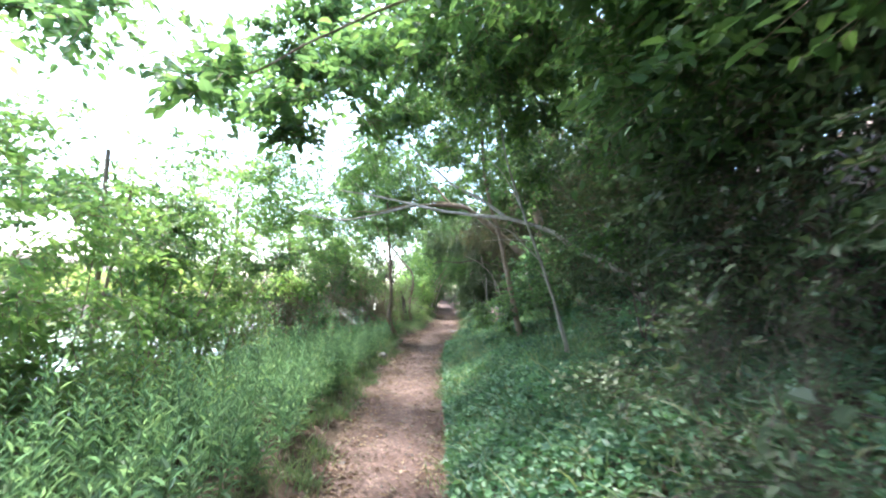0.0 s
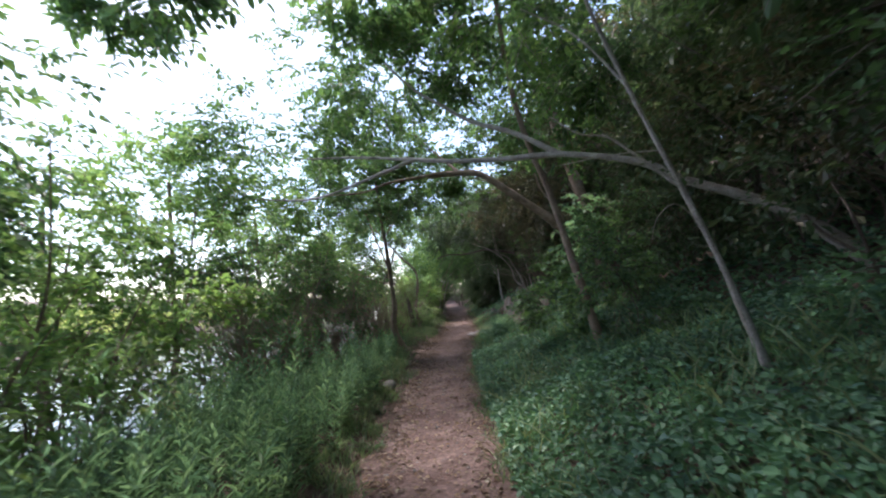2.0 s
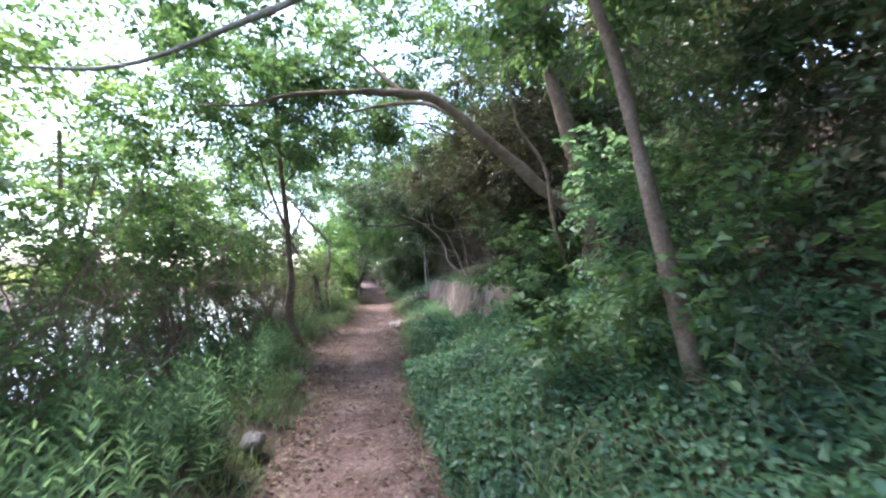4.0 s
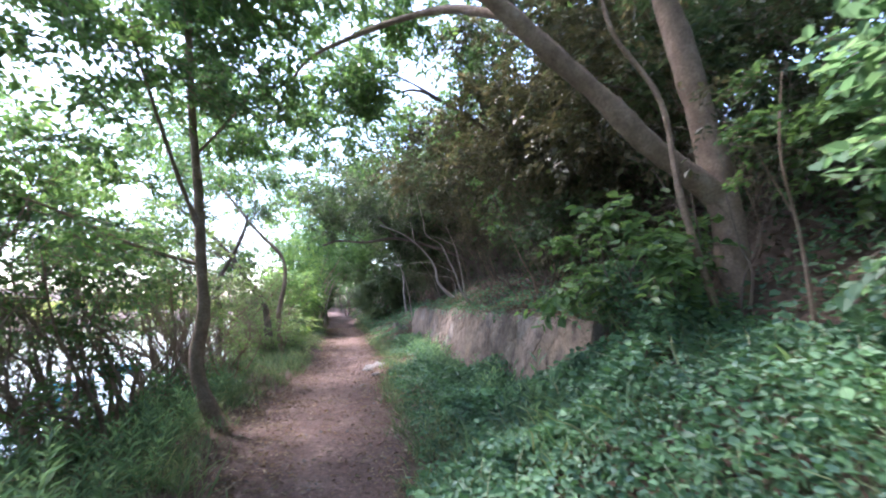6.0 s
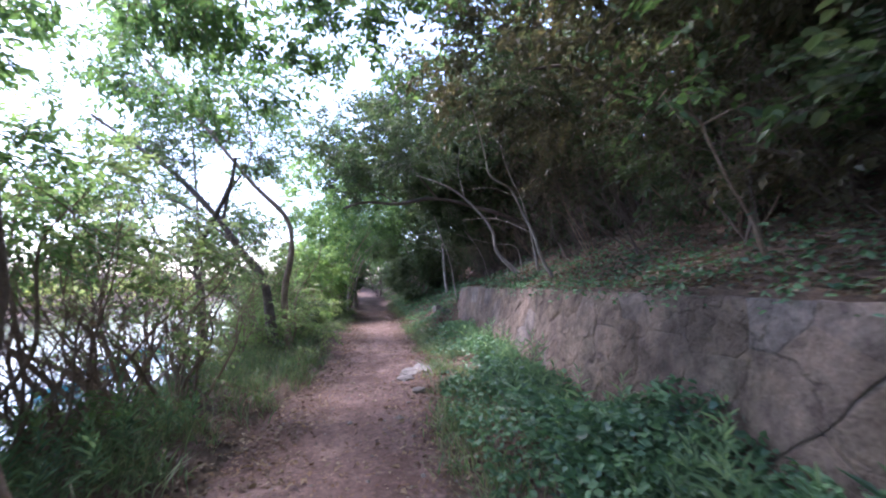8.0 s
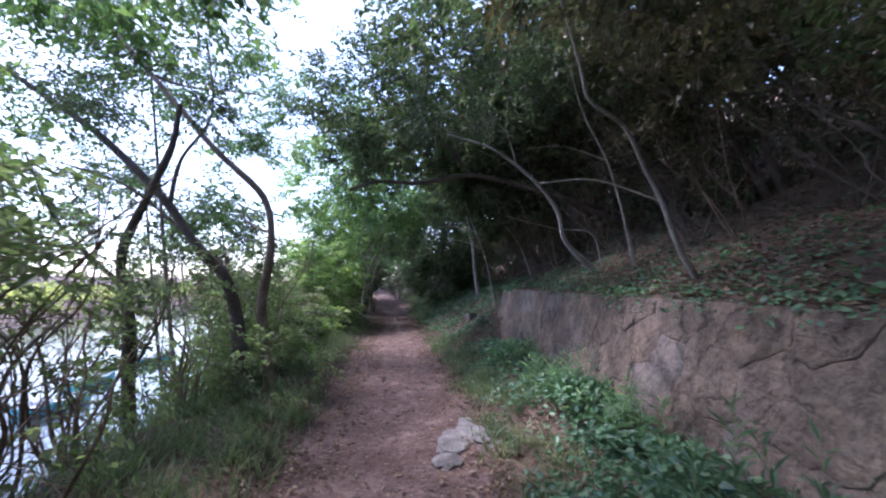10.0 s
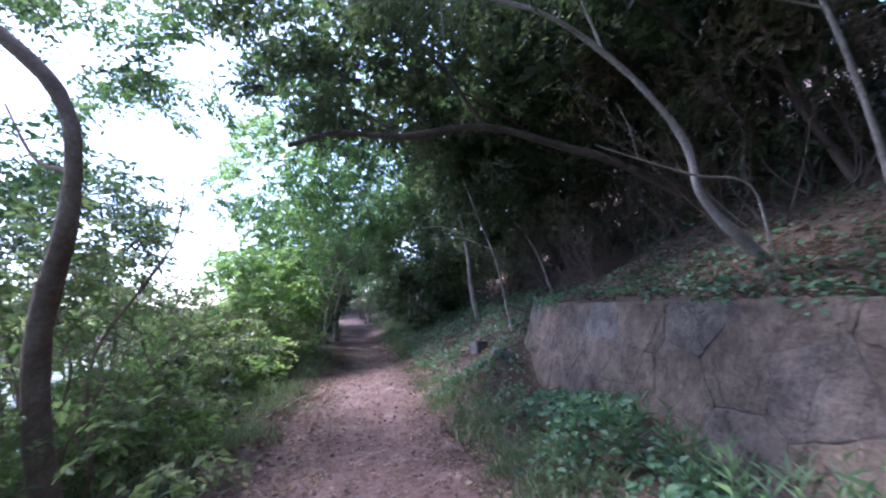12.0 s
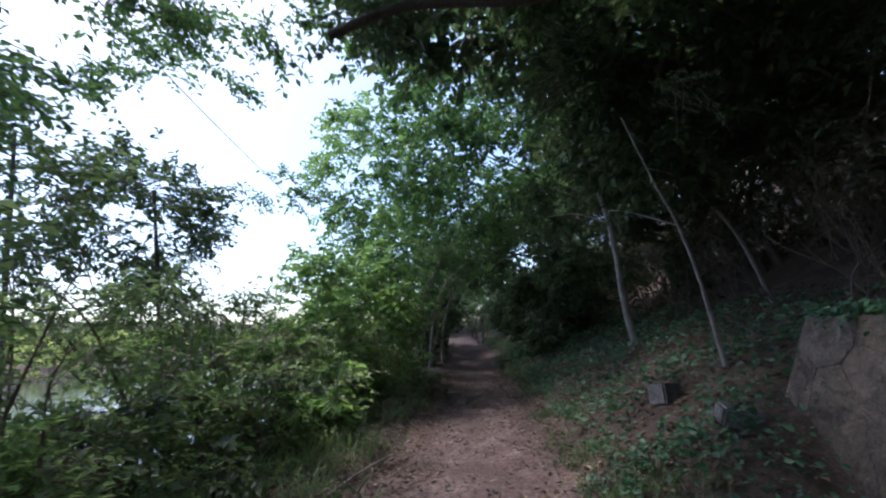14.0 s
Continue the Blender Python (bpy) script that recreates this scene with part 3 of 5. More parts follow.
xa, ya = np.concatenate([scatter(rng, 1550, -2.9, -0.28, 0.2, 9.6), scatter(rng, 110, -2.6, -0.4, 9.6, 12.2)], 1)
xb, yb = scatter(rng, 360, -4.0, -0.3, -3.0, 0.5)
xc, yc = scatter(rng, 140, -1.6, -0.5, 12, 17)
xd, yd = scatter(rng, 150, 0.75, 1.35, 12.4, 21.5)
l4, t4 = weed_stalks(rng, xd, yd, 0.42, 7, 0.12, 0.16)
l1, t1 = weed_stalks(rng, xa, ya, 0.76, 15, 0.085, 0.17)
l2, t2 = weed_stalks(rng, xb, yb, 0.8)
l3, t3 = weed_stalks(rng, xc, yc, 0.45, 10, 0.09)
stuff("weeds", "tall upright green weeds with narrow leaves", "weeds", joined([l1, l2, l3, l4]), LEAF_WEED)
stuff("weed_stalks", "thin green stalks of tall weeds", "weeds", joined([t1, t2, t3, t4]), STEM_GREEN)


def dead_leaves(rng, x, y, size, lift=0.012):
    n = len(x)
    pos = np.stack([x, y, height(x, y) + lift + rng.uniform(0, 0.015, n)], 1)
    a = rng.uniform(0, 6.28, n)
    way = np.stack([np.cos(a), np.sin(a), rng.normal(0, 0.18, n)], 1)
    up = np.array([0, 0, 1.0]) + rng.normal(0, 0.3, (n, 3))
    s = size * rng.uniform(0.5, 1.5, n)
    return leaf_blades(rng, pos, way, up, s, s * rng.uniform(0.35, 0.7, n), 0.15)


yl = rng.uniform(0, 34, 30000)
where = rng.uniform(size=30000)
ul = np.where(where < 0.4, rng.normal(0.1, 0.13, 30000), np.where(where < 0.65, rng.normal(0.93, 0.1, 30000), rng.uniform(0, 1, 30000)))
xl = left_edge(yl) + (right_edge(yl) - left_edge(yl)) * ul
ys_ = rng.uniform(12.5, 24.8, 14000)
xs_ = 1.5 + rng.exponential(1.2, 14000)
xt, yt = scatter(rng, 9500, 0.02, 3.6, 24.4, 36)
xu, yu = scatter(rng, 5200, -0.7, 0.1, 11, 30)
xv, yv = scatter(rng, 4500, 0.02, 1.4, 15.5, 25)
stuff("leaf_litter", "dry brown fallen leaves on path and slope", "leaf litter",
      joined([dead_leaves(rng, xl, yl, rng.uniform(0.022, 0.05, 30000), 0.022), dead_leaves(rng, xs_, ys_, 0.052), dead_leaves(rng, xt, yt, 0.06), dead_leaves(rng, xu, yu, 0.05), dead_leaves(rng, xv, yv, 0.05)]), LITTER)


def pebbles(rng, x, y, size):
    n = len(x)
    d = np.array([[1, 0, 0], [-1, 0, 0], [0, 1, 0], [0, -1, 0], [0, 0, 1], [0, 0, -1.0]])
    v = d[None] * size[:, None, None] * rng.uniform(0.5, 1.2, (n, 6, 1)) * np.array([1, 1, 0.6])
    a = rng.uniform(0, 6.28, n)
    c, s = np.cos(a)[:, None], np.sin(a)[:, None]
    v = np.stack([v[..., 0] * c - v[..., 1] * s, v[..., 0] * s + v[..., 1] * c, v[..., 2]], -1)
    v = v + np.stack([x, y, height(x, y) + 0.014], 1)[:, None]
    f = np.array([[0, 2, 4], [2, 1, 4], [1, 3, 4], [3, 0, 4], [2, 0, 5], [1, 2, 5], [3, 1, 5], [0, 3, 5]])
    return v.reshape(-1, 3), (np.arange(n)[:, None, None] * 6 + f).reshape(-1, 3)


yp = rng.uniform(1, 32, 3500)
xp = left_edge(yp) + (right_edge(yp) - left_edge(yp)) * rng.uniform(-0.05, 1.05, 3500)
stuff("pebbles", "small pale pebbles in the trodden earth", "pebbles", pebbles(rng, xp, yp, rng.exponential(0.006, 3500) + 0.004), ROCK)


# ---------------------------------------------------------------- rocks and small things
def boulder(name, at, size, material, label, rng, squash=0.6, subdiv=3, angular=0.25):
    bm = bmesh.new()
    bmesh.ops.create_icosphere(bm, subdivisions=subdiv, radius=1)
    off = Vector(rng.uniform(-9, 9, 3))
    for v in bm.verts:
        k = 1 + angular * noise.noise(v.co * 1.4 + off) + 0.12 * noise.noise(v.co * 4 + off) + 0.3 * angular * abs(noise.noise(v.co * 2.7 - off))
        v.co = Vector((v.co.x * size[0], v.co.y * size[1], v.co.z * size[2])) * k + Vector(at)
    me = bpy.data.meshes.new(name)
    bm.to_mesh(me)
    bm.free()
    me.materials.append(material)
    ob = new(name, me)
    return tagged(ob, label, "rock")


rng = np.random.default_rng(5)
boulder("rock", (-0.16, 19.2, -0.01), (0.25, 0.4, 0.05), ROCK, "flat grey rock half sunk in the path", rng, subdiv=4, angular=0.9)
boulder("rock", (-0.42, 18.75, 0.0), (0.12, 0.15, 0.035), ROCK, "small flat grey rock in the path", rng)
boulder("rock", (-1.78, 9.9, 0.12), (0.1, 0.12, 0.08), ROCK, "pale stone in the eroded path edge", rng)
boulder("rock", (-0.3, 17.9, 0.03), (0.09, 0.08, 0.04), ROCK, "small pale stone at the path side", rng)


def concrete_block(at, size, turn, label):
    bm = bmesh.new()
    bmesh.ops.create_cube(bm, size=1)
    bmesh.ops.scale(bm, vec=size, verts=bm.verts)
    bmesh.ops.bevel(bm, geom=bm.edges[:], offset=0.018, segments=2, affect="EDGES")
    bmesh.ops.subdivide_edges(bm, edges=bm.edges[:], cuts=1)
    for v in bm.verts:
        v.co += Vector((noise.noise(v.co * 9), noise.noise(v.co * 9 + Vector((3, 3, 3))), noise.noise(v.co * 8 + Vector((7, 1, 2))))) * 0.008
    me = bpy.data.meshes.new("block")
    bm.to_mesh(me)
    bm.free()
    me.materials.append(ROCK)
    ob = new("concrete_block", me)
    ob.matrix_world = pose(*at, *turn)
    return tagged(ob, label, "concrete block")


concrete_block((1.0, 24.4, 0.54), (0.28, 0.18, 0.14), (8, 12, -8), "broken grey concrete block beside the wall end")
concrete_block((0.94, 25.5, 0.53), (0.26, 0.22, 0.2), (-10, 5, 25), "grey concrete lump on the leafy slope")


def fallen_branch(label, pts, r, material):
    rr = np.random.default_rng(3)
    ob = part("fallen_branch", limb_mesh("fallen_branch", pts, r, r * 0.5, material, rr, 7))
    return tagged(ob, label, "branch")


fallen_branch("pale dead branch lying on the path verge", [(-2.15, 23.7, 0.12), (-1.98, 24.2, 0.12), (-1.86, 24.8, 0.12), (-1.74, 25.5, 0.06)], 0.016, BARK_PALE)
fallen_branch("thin dry stick on the leafy slope", [(1.75, 26.0, 0.78), (1.5, 25.7, 0.66), (1.2, 25.3, 0.52), (0.9, 25.1, 0.4)], 0.012, BARK_PALE)


# ---------------------------------------------------------------- trees
rng = np.random.default_rng(31)

tree("tree", "slanting grey-barked tree reaching a long bare limb over the path", rng,
     [([(3.3, 6.7, 1.1), (2.67, 7.14, 1.98), (1.92, 7.54, 2.49), (1.58, 7.72, 2.77), (0.88, 8.1, 3.05), (0.23, 8.44, 3.17), (-0.47, 8.81, 3.32), (-1.08, 9.14, 3.51)], 0.054, 0.03),
      ([(-1.08, 9.14, 3.51), (-1.69, 9.47, 3.42), (-2.98, 10.15, 3.31), (-4.49, 10.95, 3.62), (-6.2, 11.9, 4.0)], 0.034, 0.01),
      ([(-1.08, 9.14, 3.51), (-2.15, 9.71, 3.83), (-3.38, 10.36, 4.15), (-4.4, 10.8, 4.6)], 0.03, 0.01),
      ([(0.83, 8.12, 3.06), (0.33, 8.39, 3.49), (-0.19, 8.66, 3.81), (-0.64, 8.91, 4.24), (-1.02, 9.11, 4.61), (-1.6, 9.4, 5.4)], 0.04, 0.015)],
     [(-3.6, 10.6, 4.7, 1.5, 1.2, 0.75, 300), (-1.4, 9.6, 5.2, 1.4, 1.2, 0.8, 300), (0.2, 9.3, 5.9, 1.6, 1.3, 1.0, 340), (-5.6, 11.8, 4.5, 1.0, 0.9, 0.6, 130), (1.8, 8.6, 5.0, 1.3, 1.2, 1.2, 320), (-2.4, 11.2, 6.2, 1.6, 1.3, 0.9, 260)],
     LEAF_MID, BARK_PALE, 0.11, 0.45)

tree("tree", "tree on the bank with large-leaved limbs overhead", rng,
     [([(3.7, 4.4, 1.5), (3.4, 4.5, 3.0), (2.4, 5.0, 4.6), (0.6, 5.8, 5.6), (-1.2, 6.3, 6.0), (-2.8, 6.8, 5.8), (-4.0, 7.2, 5.4)], 0.1, 0.008),
      ([(0.6, 5.8, 5.6), (-1.0, 5.0, 5.9), (-2.8, 4.4, 5.5), (-4.2, 4.0, 5.0)], 0.04, 0.012),
      ([(2.4, 5.0, 4.6), (2.7, 3.6, 4.3), (2.4, 1.8, 3.9), (2.2, 0.6, 3.6)], 0.03, 0.008),
      ([(2.4, 5.0, 4.6), (0.8, 4.2, 4.8), (0.2, 3.2, 5.2)], 0.04, 0.012),
      ([(0.8, 4.2, 4.8), (-0.4, 3.9, 4.5), (-1.4, 3.7, 3.9), (-2.1, 3.5, 3.4), (-3.0, 3.4, 3.7)], 0.02, 0.005)],
     [(-2.15, 3.5, 3.3, 0.35, 0.3, 0.22, 34), (-3.3, 3.5, 3.9, 0.7, 0.4, 0.22, 28), (-1.5, 4.4, 3.75, 0.55, 0.5, 0.5, 110), (-0.2, 5.0, 4.8, 1.1, 1.0, 0.45, 280), (0.9, 5.8, 4.6, 1.0, 1.0, 0.5, 220), (-0.4, 2.3, 4.7, 1.2, 0.9, 0.4, 260), (-0.5, 0.9, 4.6, 1.2, 0.9, 0.5, 240), (2.6, 1.4, 3.3, 1.2, 1.3, 0.5, 260), (2.3, 3.8, 3.5, 1.0, 1.2, 0.45, 220), (1.6, 2.6, 4.3, 1.2, 1.4, 0.5, 240), (-3.8, 7.2, 5.3, 0.9, 0.7, 0.5, 230), (-2.5, 7.0, 5.8, 1.1, 0.9, 0.55, 220), (-4.4, 4.2, 4.9, 0.9, 0.8, 0.4, 90), (-1.6, 6.6, 6.2, 1.5, 1.2, 0.6, 240), (-1.5, 8.2, 5.9, 1.3, 1.0, 0.6, 220), (0.4, 6.0, 5.9, 1.5, 1.4, 0.8, 260), (1.0, 4.2, 5.0, 1.4, 1.3, 0.7, 260), (0.6, 2.6, 5.2, 1.4, 1.2, 0.7, 240), (2.2, 1.5, 3.7, 0.9, 1.3, 0.5, 200), (2.5, 3.4, 4.0, 0.9, 1.0, 0.5, 160), (2.4, 4.6, 4.2, 1.2, 1.4, 1.0, 300)],
     LEAF_MID, BARK, 0.13, 0.45, 9, fine=True)

tree("sapling", "thin pale leaning sapling on the leafy bank", rng,
     [([(1.5, 6.0, 0.75), (1.28, 6.0, 1.54), (1.07, 6.0, 2.14), (0.82, 6.0, 2.84), (0.58, 6.0, 3.62), (0.45, 6.1, 4.6)], 0.024, 0.012),
      ([(0.82, 6.0, 2.84), (0.55, 6.2, 3.4), (0.2, 6.4, 3.8)], 0.011, 0.005),
      ([(1.12, 6.0, 2.05), (0.83, 6.02, 2.33), (0.65, 6.05, 2.5), (0.47, 6.1, 2.56), (0.3, 6.2, 2.75)], 0.014, 0.004),
      ([(1.0, 6.0, 2.35), (0.7, 6.1, 2.38), (0.3, 6.2, 2.36)], 0.006, 0.003),
      ([(1.2, 6.0, 1.8), (1.02, 5.95, 1.95), (0.86, 5.9, 1.86), (0.8, 5.9, 1.7)], 0.005, 0.002)],
     [(0.3, 6.3, 4.9, 1.1, 1.0, 0.8, 220), (0.1, 6.4, 4.0, 0.7, 0.7, 0.4, 70)], LEAF_BRIGHT, BARK_PALE, 0.085, 0.4)

tree("tree", "grey upright trunk on the bank behind the long limb", rng,
     [([(1.2, 8.6, 0.7), (0.94, 8.6, 1.89), (0.73, 8.6, 2.81), (0.56, 8.6, 3.33), (0.37, 8.6, 4.34), (0.3, 8.7, 6.0)], 0.05, 0.03)],
     [(0.4, 9.0, 6.4, 1.8, 1.6, 1.1, 420), (1.3, 9.6, 4.4, 0.9, 0.9, 0.8, 160)], LEAF_MID, BARK, 0.115, 0.45)

tree("tree", "big grey forked tree with an arching limb over the path", rng,
     [([(2.5, 12.6, 0.9), (2.57, 12.5, 1.94), (2.42, 12.5, 2.9), (2.2, 12.5, 3.88), (1.93, 12.5, 4.89), (1.7, 12.6, 7.2)], 0.15, 0.1),
      ([(2.45, 12.5, 2.35), (1.78, 12.5, 2.79), (1.39, 12.5, 3.15), (0.95, 12.5, 3.49), (0.15, 12.5, 4.12), (-0.33, 12.6, 4.25), (-1.0, 12.7, 4.3)], 0.115, 0.06),
      ([(-0.9, 12.7, 4.3), (-2.02, 12.7, 4.2), (-2.71, 12.8, 4.05), (-3.6, 13.0, 4.1)], 0.045, 0.015),
      ([(0.5, 12.5, 3.85), (0.0, 13.3, 4.4), (-0.9, 14.6, 4.8), (-1.6, 15.8, 5.0), (-2.4, 18.0, 4.9)], 0.05, 0.015),
      ([(-0.4, 12.6, 4.28), (-0.9, 13.0, 4.9), (-1.6, 13.4, 5.8)], 0.04, 0.015)],
     [(-2.2, 13.2, 4.9, 1.5, 1.2, 0.6, 230), (-0.8, 13.9, 5.6, 1.6, 1.3, 0.7, 220), (-1.6, 15.8, 5.3, 1.5, 1.3, 0.6, 330), (1.0, 13.4, 6.8, 2.2, 1.8, 1.0, 380), (-3.8, 13.2, 4.6, 1.1, 1.0, 0.6, 150), (-1.9, 17.6, 4.8, 1.6, 1.3, 0.4, 300), (-3.5, 17.0, 4.6, 1.3, 1.2, 0.4, 200), (-3.3, 19.0, 4.5, 1.4, 1.2, 0.4, 200), (-0.5, 18.6, 5.2, 1.4, 1.2, 0.5, 200)],
     LEAF_MID, BARK, 0.115, 0.45)

tree("sapling", "thin brown crooked sapling in front of the forked tree", rng,
     [([(2.25, 12.3, 0.95), (1.87, 12.25, 2.14), (1.74, 12.25, 3.05), (1.41, 12.3, 3.59), (1.29, 12.3, 3.95), (1.15, 12.3, 4.91)], 0.032, 0.018)],
     [(1.1, 12.2, 5.2, 0.9, 0.9, 0.6, 120)], LEAF_MID, BARK, 0.085, 0.4)

tree("tree", "slender brown tree with a curved base at the path edge", rng,
     [([(-2.2, 14.7, 0.0), (-2.48, 14.7, 0.71), (-2.44, 14.7, 1.35), (-2.5, 14.7, 2.01), (-2.55, 14.7, 2.69), (-2.68, 14.7, 3.85), (-2.76, 14.7, 4.9), (-2.8, 14.8, 6.4)], 0.078, 0.035),
      ([(-2.52, 14.7, 2.3), (-2.75, 14.5, 3.0), (-3.1, 14.3, 4.2), (-3.3, 14.2, 5.2)], 0.035, 0.015),
      ([(-2.5, 14.7, 1.9), (-3.1, 14.5, 2.1), (-3.9, 14.2, 2.5), (-4.6, 14.0, 2.6)], 0.025, 0.01),
      ([(-2.6, 14.7, 3.2), (-2.2, 15.0, 4.0), (-2.0, 15.3, 4.8)], 0.022, 0.01)],
     [(-3.4, 14.2, 5.2, 1.2, 1.2, 0.8, 230), (-2.6, 15.0, 6.4, 1.4, 1.4, 0.8, 260), (-4.6, 14.0, 3.0, 0.9, 0.8, 0.5, 130), (-4.3, 13.8, 4.2, 0.9, 0.8, 0.6, 150), (-2.1, 15.4, 4.8, 0.7, 0.7, 0.4, 70), (-3.1, 13.9, 3.7, 0.9, 0.9, 0.5, 150), (-2.6, 14.5, 4.3, 0.8, 0.8, 0.5, 120), (-3.6, 15.2, 3.4, 0.8, 0.8, 0.5, 120)],
     LEAF_MID, BARK, 0.095, 0.4)

tree("tree", "crooked grey-brown tree leaning out over the slope", rng,
     [([(-2.5, 21.2, 0.0), (-2.62, 21.2, 1.15), (-2.49, 21.2, 2.0), (-2.58, 21.2, 2.68), (-3.22, 21.2, 3.37), (-4.04, 21.2, 4.41), (-4.48, 21.2, 4.96), (-5.2, 21.2, 5.8)], 0.065, 0.025),
      ([(-2.52, 21.2, 2.2), (-2.9, 21.5, 2.4), (-3.3, 21.8, 2.9)], 0.018, 0.007),
      ([(-4.04, 21.2, 4.41), (-4.2, 22.6, 4.9), (-3.4, 23.8, 5.3), (-2.4, 24.8, 5.4)], 0.03, 0.008),
      ([(-4.2, 22.6, 4.9), (-4.5, 24.6, 4.75), (-4.5, 26.4, 4.4), (-4.35, 28.4, 3.95)], 0.012, 0.004)],
     [(-4.4, 24.2, 4.8, 1.2, 1.0, 0.7, 200), (-2.4, 24.7, 5.3, 1.5, 1.0, 0.6, 260), (-2.9, 24.4, 4.7, 0.9, 0.7, 0.4, 110), (-4.35, 28.3, 3.9, 0.6, 0.5, 0.2, 55), (-4.5, 25.6, 4.6, 0.7, 0.7, 0.3, 70), (-3.6, 23.6, 5.3, 0.8, 0.8, 0.4, 80), (-4.6, 21.4, 5.6, 1.3, 1.2, 0.7, 220), (-5.6, 21.6, 6.3, 1.3, 1.2, 0.7, 180)], LEAF_MID, BARK, 0.085, 0.4)

tree("tree", "forked dark tree with spreading limbs on the slope edge", rng,
     [([(-2.75, 21.0, 0.0), (-2.94, 21.0, 1.43), (-3.35, 21.0, 2.01), (-3.77, 21.0, 2.65), (-4.48, 21.0, 3.43), (-4.94, 21.0, 3.81), (-6.0, 21.0, 4.6)], 0.085, 0.03),
      ([(-3.7, 21.0, 2.55), (-3.6, 21.1, 3.2), (-3.3, 21.3, 3.9), (-3.4, 21.4, 5.0)], 0.035, 0.012),
      ([(-3.4, 21.0, 2.1), (-4.4, 21.3, 2.9), (-5.4, 21.5, 3.3)], 0.03, 0.01)],
     [(-5.6, 21.2, 4.6, 1.2, 1.2, 0.7, 200), (-3.5, 21.6, 5.4, 1.0, 1.0, 0.7, 150), (-5.6, 21.6, 3.2, 1.0, 1.0, 0.6, 170), (-3.9, 22.6, 2.9, 0.8, 0.8, 0.5, 120)], LEAF_MID, BARK_DARK, 0.085, 0.4)

tree("tree", "dark crooked trunk on the water side", rng,
     [([(-3.8, 20.4, -0.4), (-3.81, 20.4, 1.11), (-3.9, 20.4, 1.86), (-3.62, 20.4, 2.56), (-3.37, 20.4, 3.13), (-3.28, 20.4, 3.65)], 0.07, 0.03),
      ([(-3.85, 20.4, 1.5), (-4.4, 20.2, 2.2), (-4.7, 20.1, 3.0)], 0.03, 0.01), ([(-3.75, 20.4, 0.6), (-3.4, 20.3, 1.2), (-3.2, 20.2, 1.9)], 0.025, 0.008)],
     [(-4.8, 20.2, 3.4, 0.9, 0.9, 0.6, 130), (-3.3, 20.3, 4.0, 0.8, 0.8, 0.5, 90)], LEAF_DARK, BARK_DARK, 0.06, 0.4)

# slanting stems on the slope above the wall
tree("sapling", "pale bent stem with dead twigs above the wall", rng,
     [([(2.2, 21.2, 1.4), (1.68, 21.2, 1.92), (1.57, 21.2, 2.4), (1.25, 21.2, 2.85), (0.85, 21.2, 3.2), (0.5, 21.2, 3.4), (0.0, 21.3, 3.6)], 0.04, 0.014),
      ([(2.2, 21.2, 1.5), (2.07, 21.18, 2.04), (1.57, 21.15, 2.12), (1.09, 21.1, 2.23), (0.77, 21.1, 2.33)], 0.014, 0.004),
      ([(1.09, 21.1, 2.23), (0.98, 21.0, 2.42), (0.9, 21.0, 2.6)], 0.006, 0.002),
      ([(0.99, 21.2, 3.08), (0.97, 21.25, 3.3), (0.9, 21.3, 3.7), (0.95, 21.3, 4.2)], 0.016, 0.006)],
     [(0.0, 21.3, 4.1, 0.9, 0.9, 0.6, 130)], LEAF_DARK, BARK_PALE, 0.065, 0.4)
for label, pts, r in (("thin upright stem on the slope above the wall", [(2.26, 20.4, 1.4), (2.11, 20.4, 2.33), (1.96, 20.4, 2.92), (1.68, 20.4, 3.58), (1.5, 20.4, 4.4)], 0.022),
                      ("pale leaning stem on the slope above the wall", [(1.95, 18.8, 1.25), (1.68, 18.71, 1.63), (1.53, 18.68, 2.05), (1.38, 18.65, 2.33), (1.19, 18.6, 2.69), (0.85, 18.5, 2.88), (0.78, 18.5, 3.2), (0.6, 18.5, 4.0)], 0.026),
                      ("pale mottled trunk on the slope past the wall", [(1.75, 28.5, 0.6), (1.62, 28.5, 1.53), (1.53, 28.5, 2.94), (1.17, 28.5, 4.55), (1.0, 28.5, 6.0)], 0.06),
                      ("thin stem on the slope past the wall", [(1.53, 25.5, 0.76), (1.42, 25.5, 1.58), (1.29, 25.5, 2.18), (1.13, 25.5, 2.62), (0.88, 25.5, 3.42)], 0.02),
                      ("bowed thin stem leaning over the path", [(3.0, 26.9, 1.2), (2.64, 26.9, 2.34), (2.04, 26.9, 3.18), (1.39, 26.9, 4.0), (0.82, 26.9, 4.59)], 0.026)):
    tip = pts[-1]
    side = [([pts[2], tuple(np.add(pts[2], (-0.5, 0.2, 0.25))), tuple(np.add(pts[2], (-1.0, 0.3, 0.25)))], r * 0.4, r * 0.15)]
    tree("sapling", label, rng, [(pts, r, r * 0.45)] + side, [(tip[0], tip[1], tip[2] + 0.5, 0.9, 0.9, 0.6, 130)], LEAF_DARK, BARK_PALE, 0.065, 0.4)


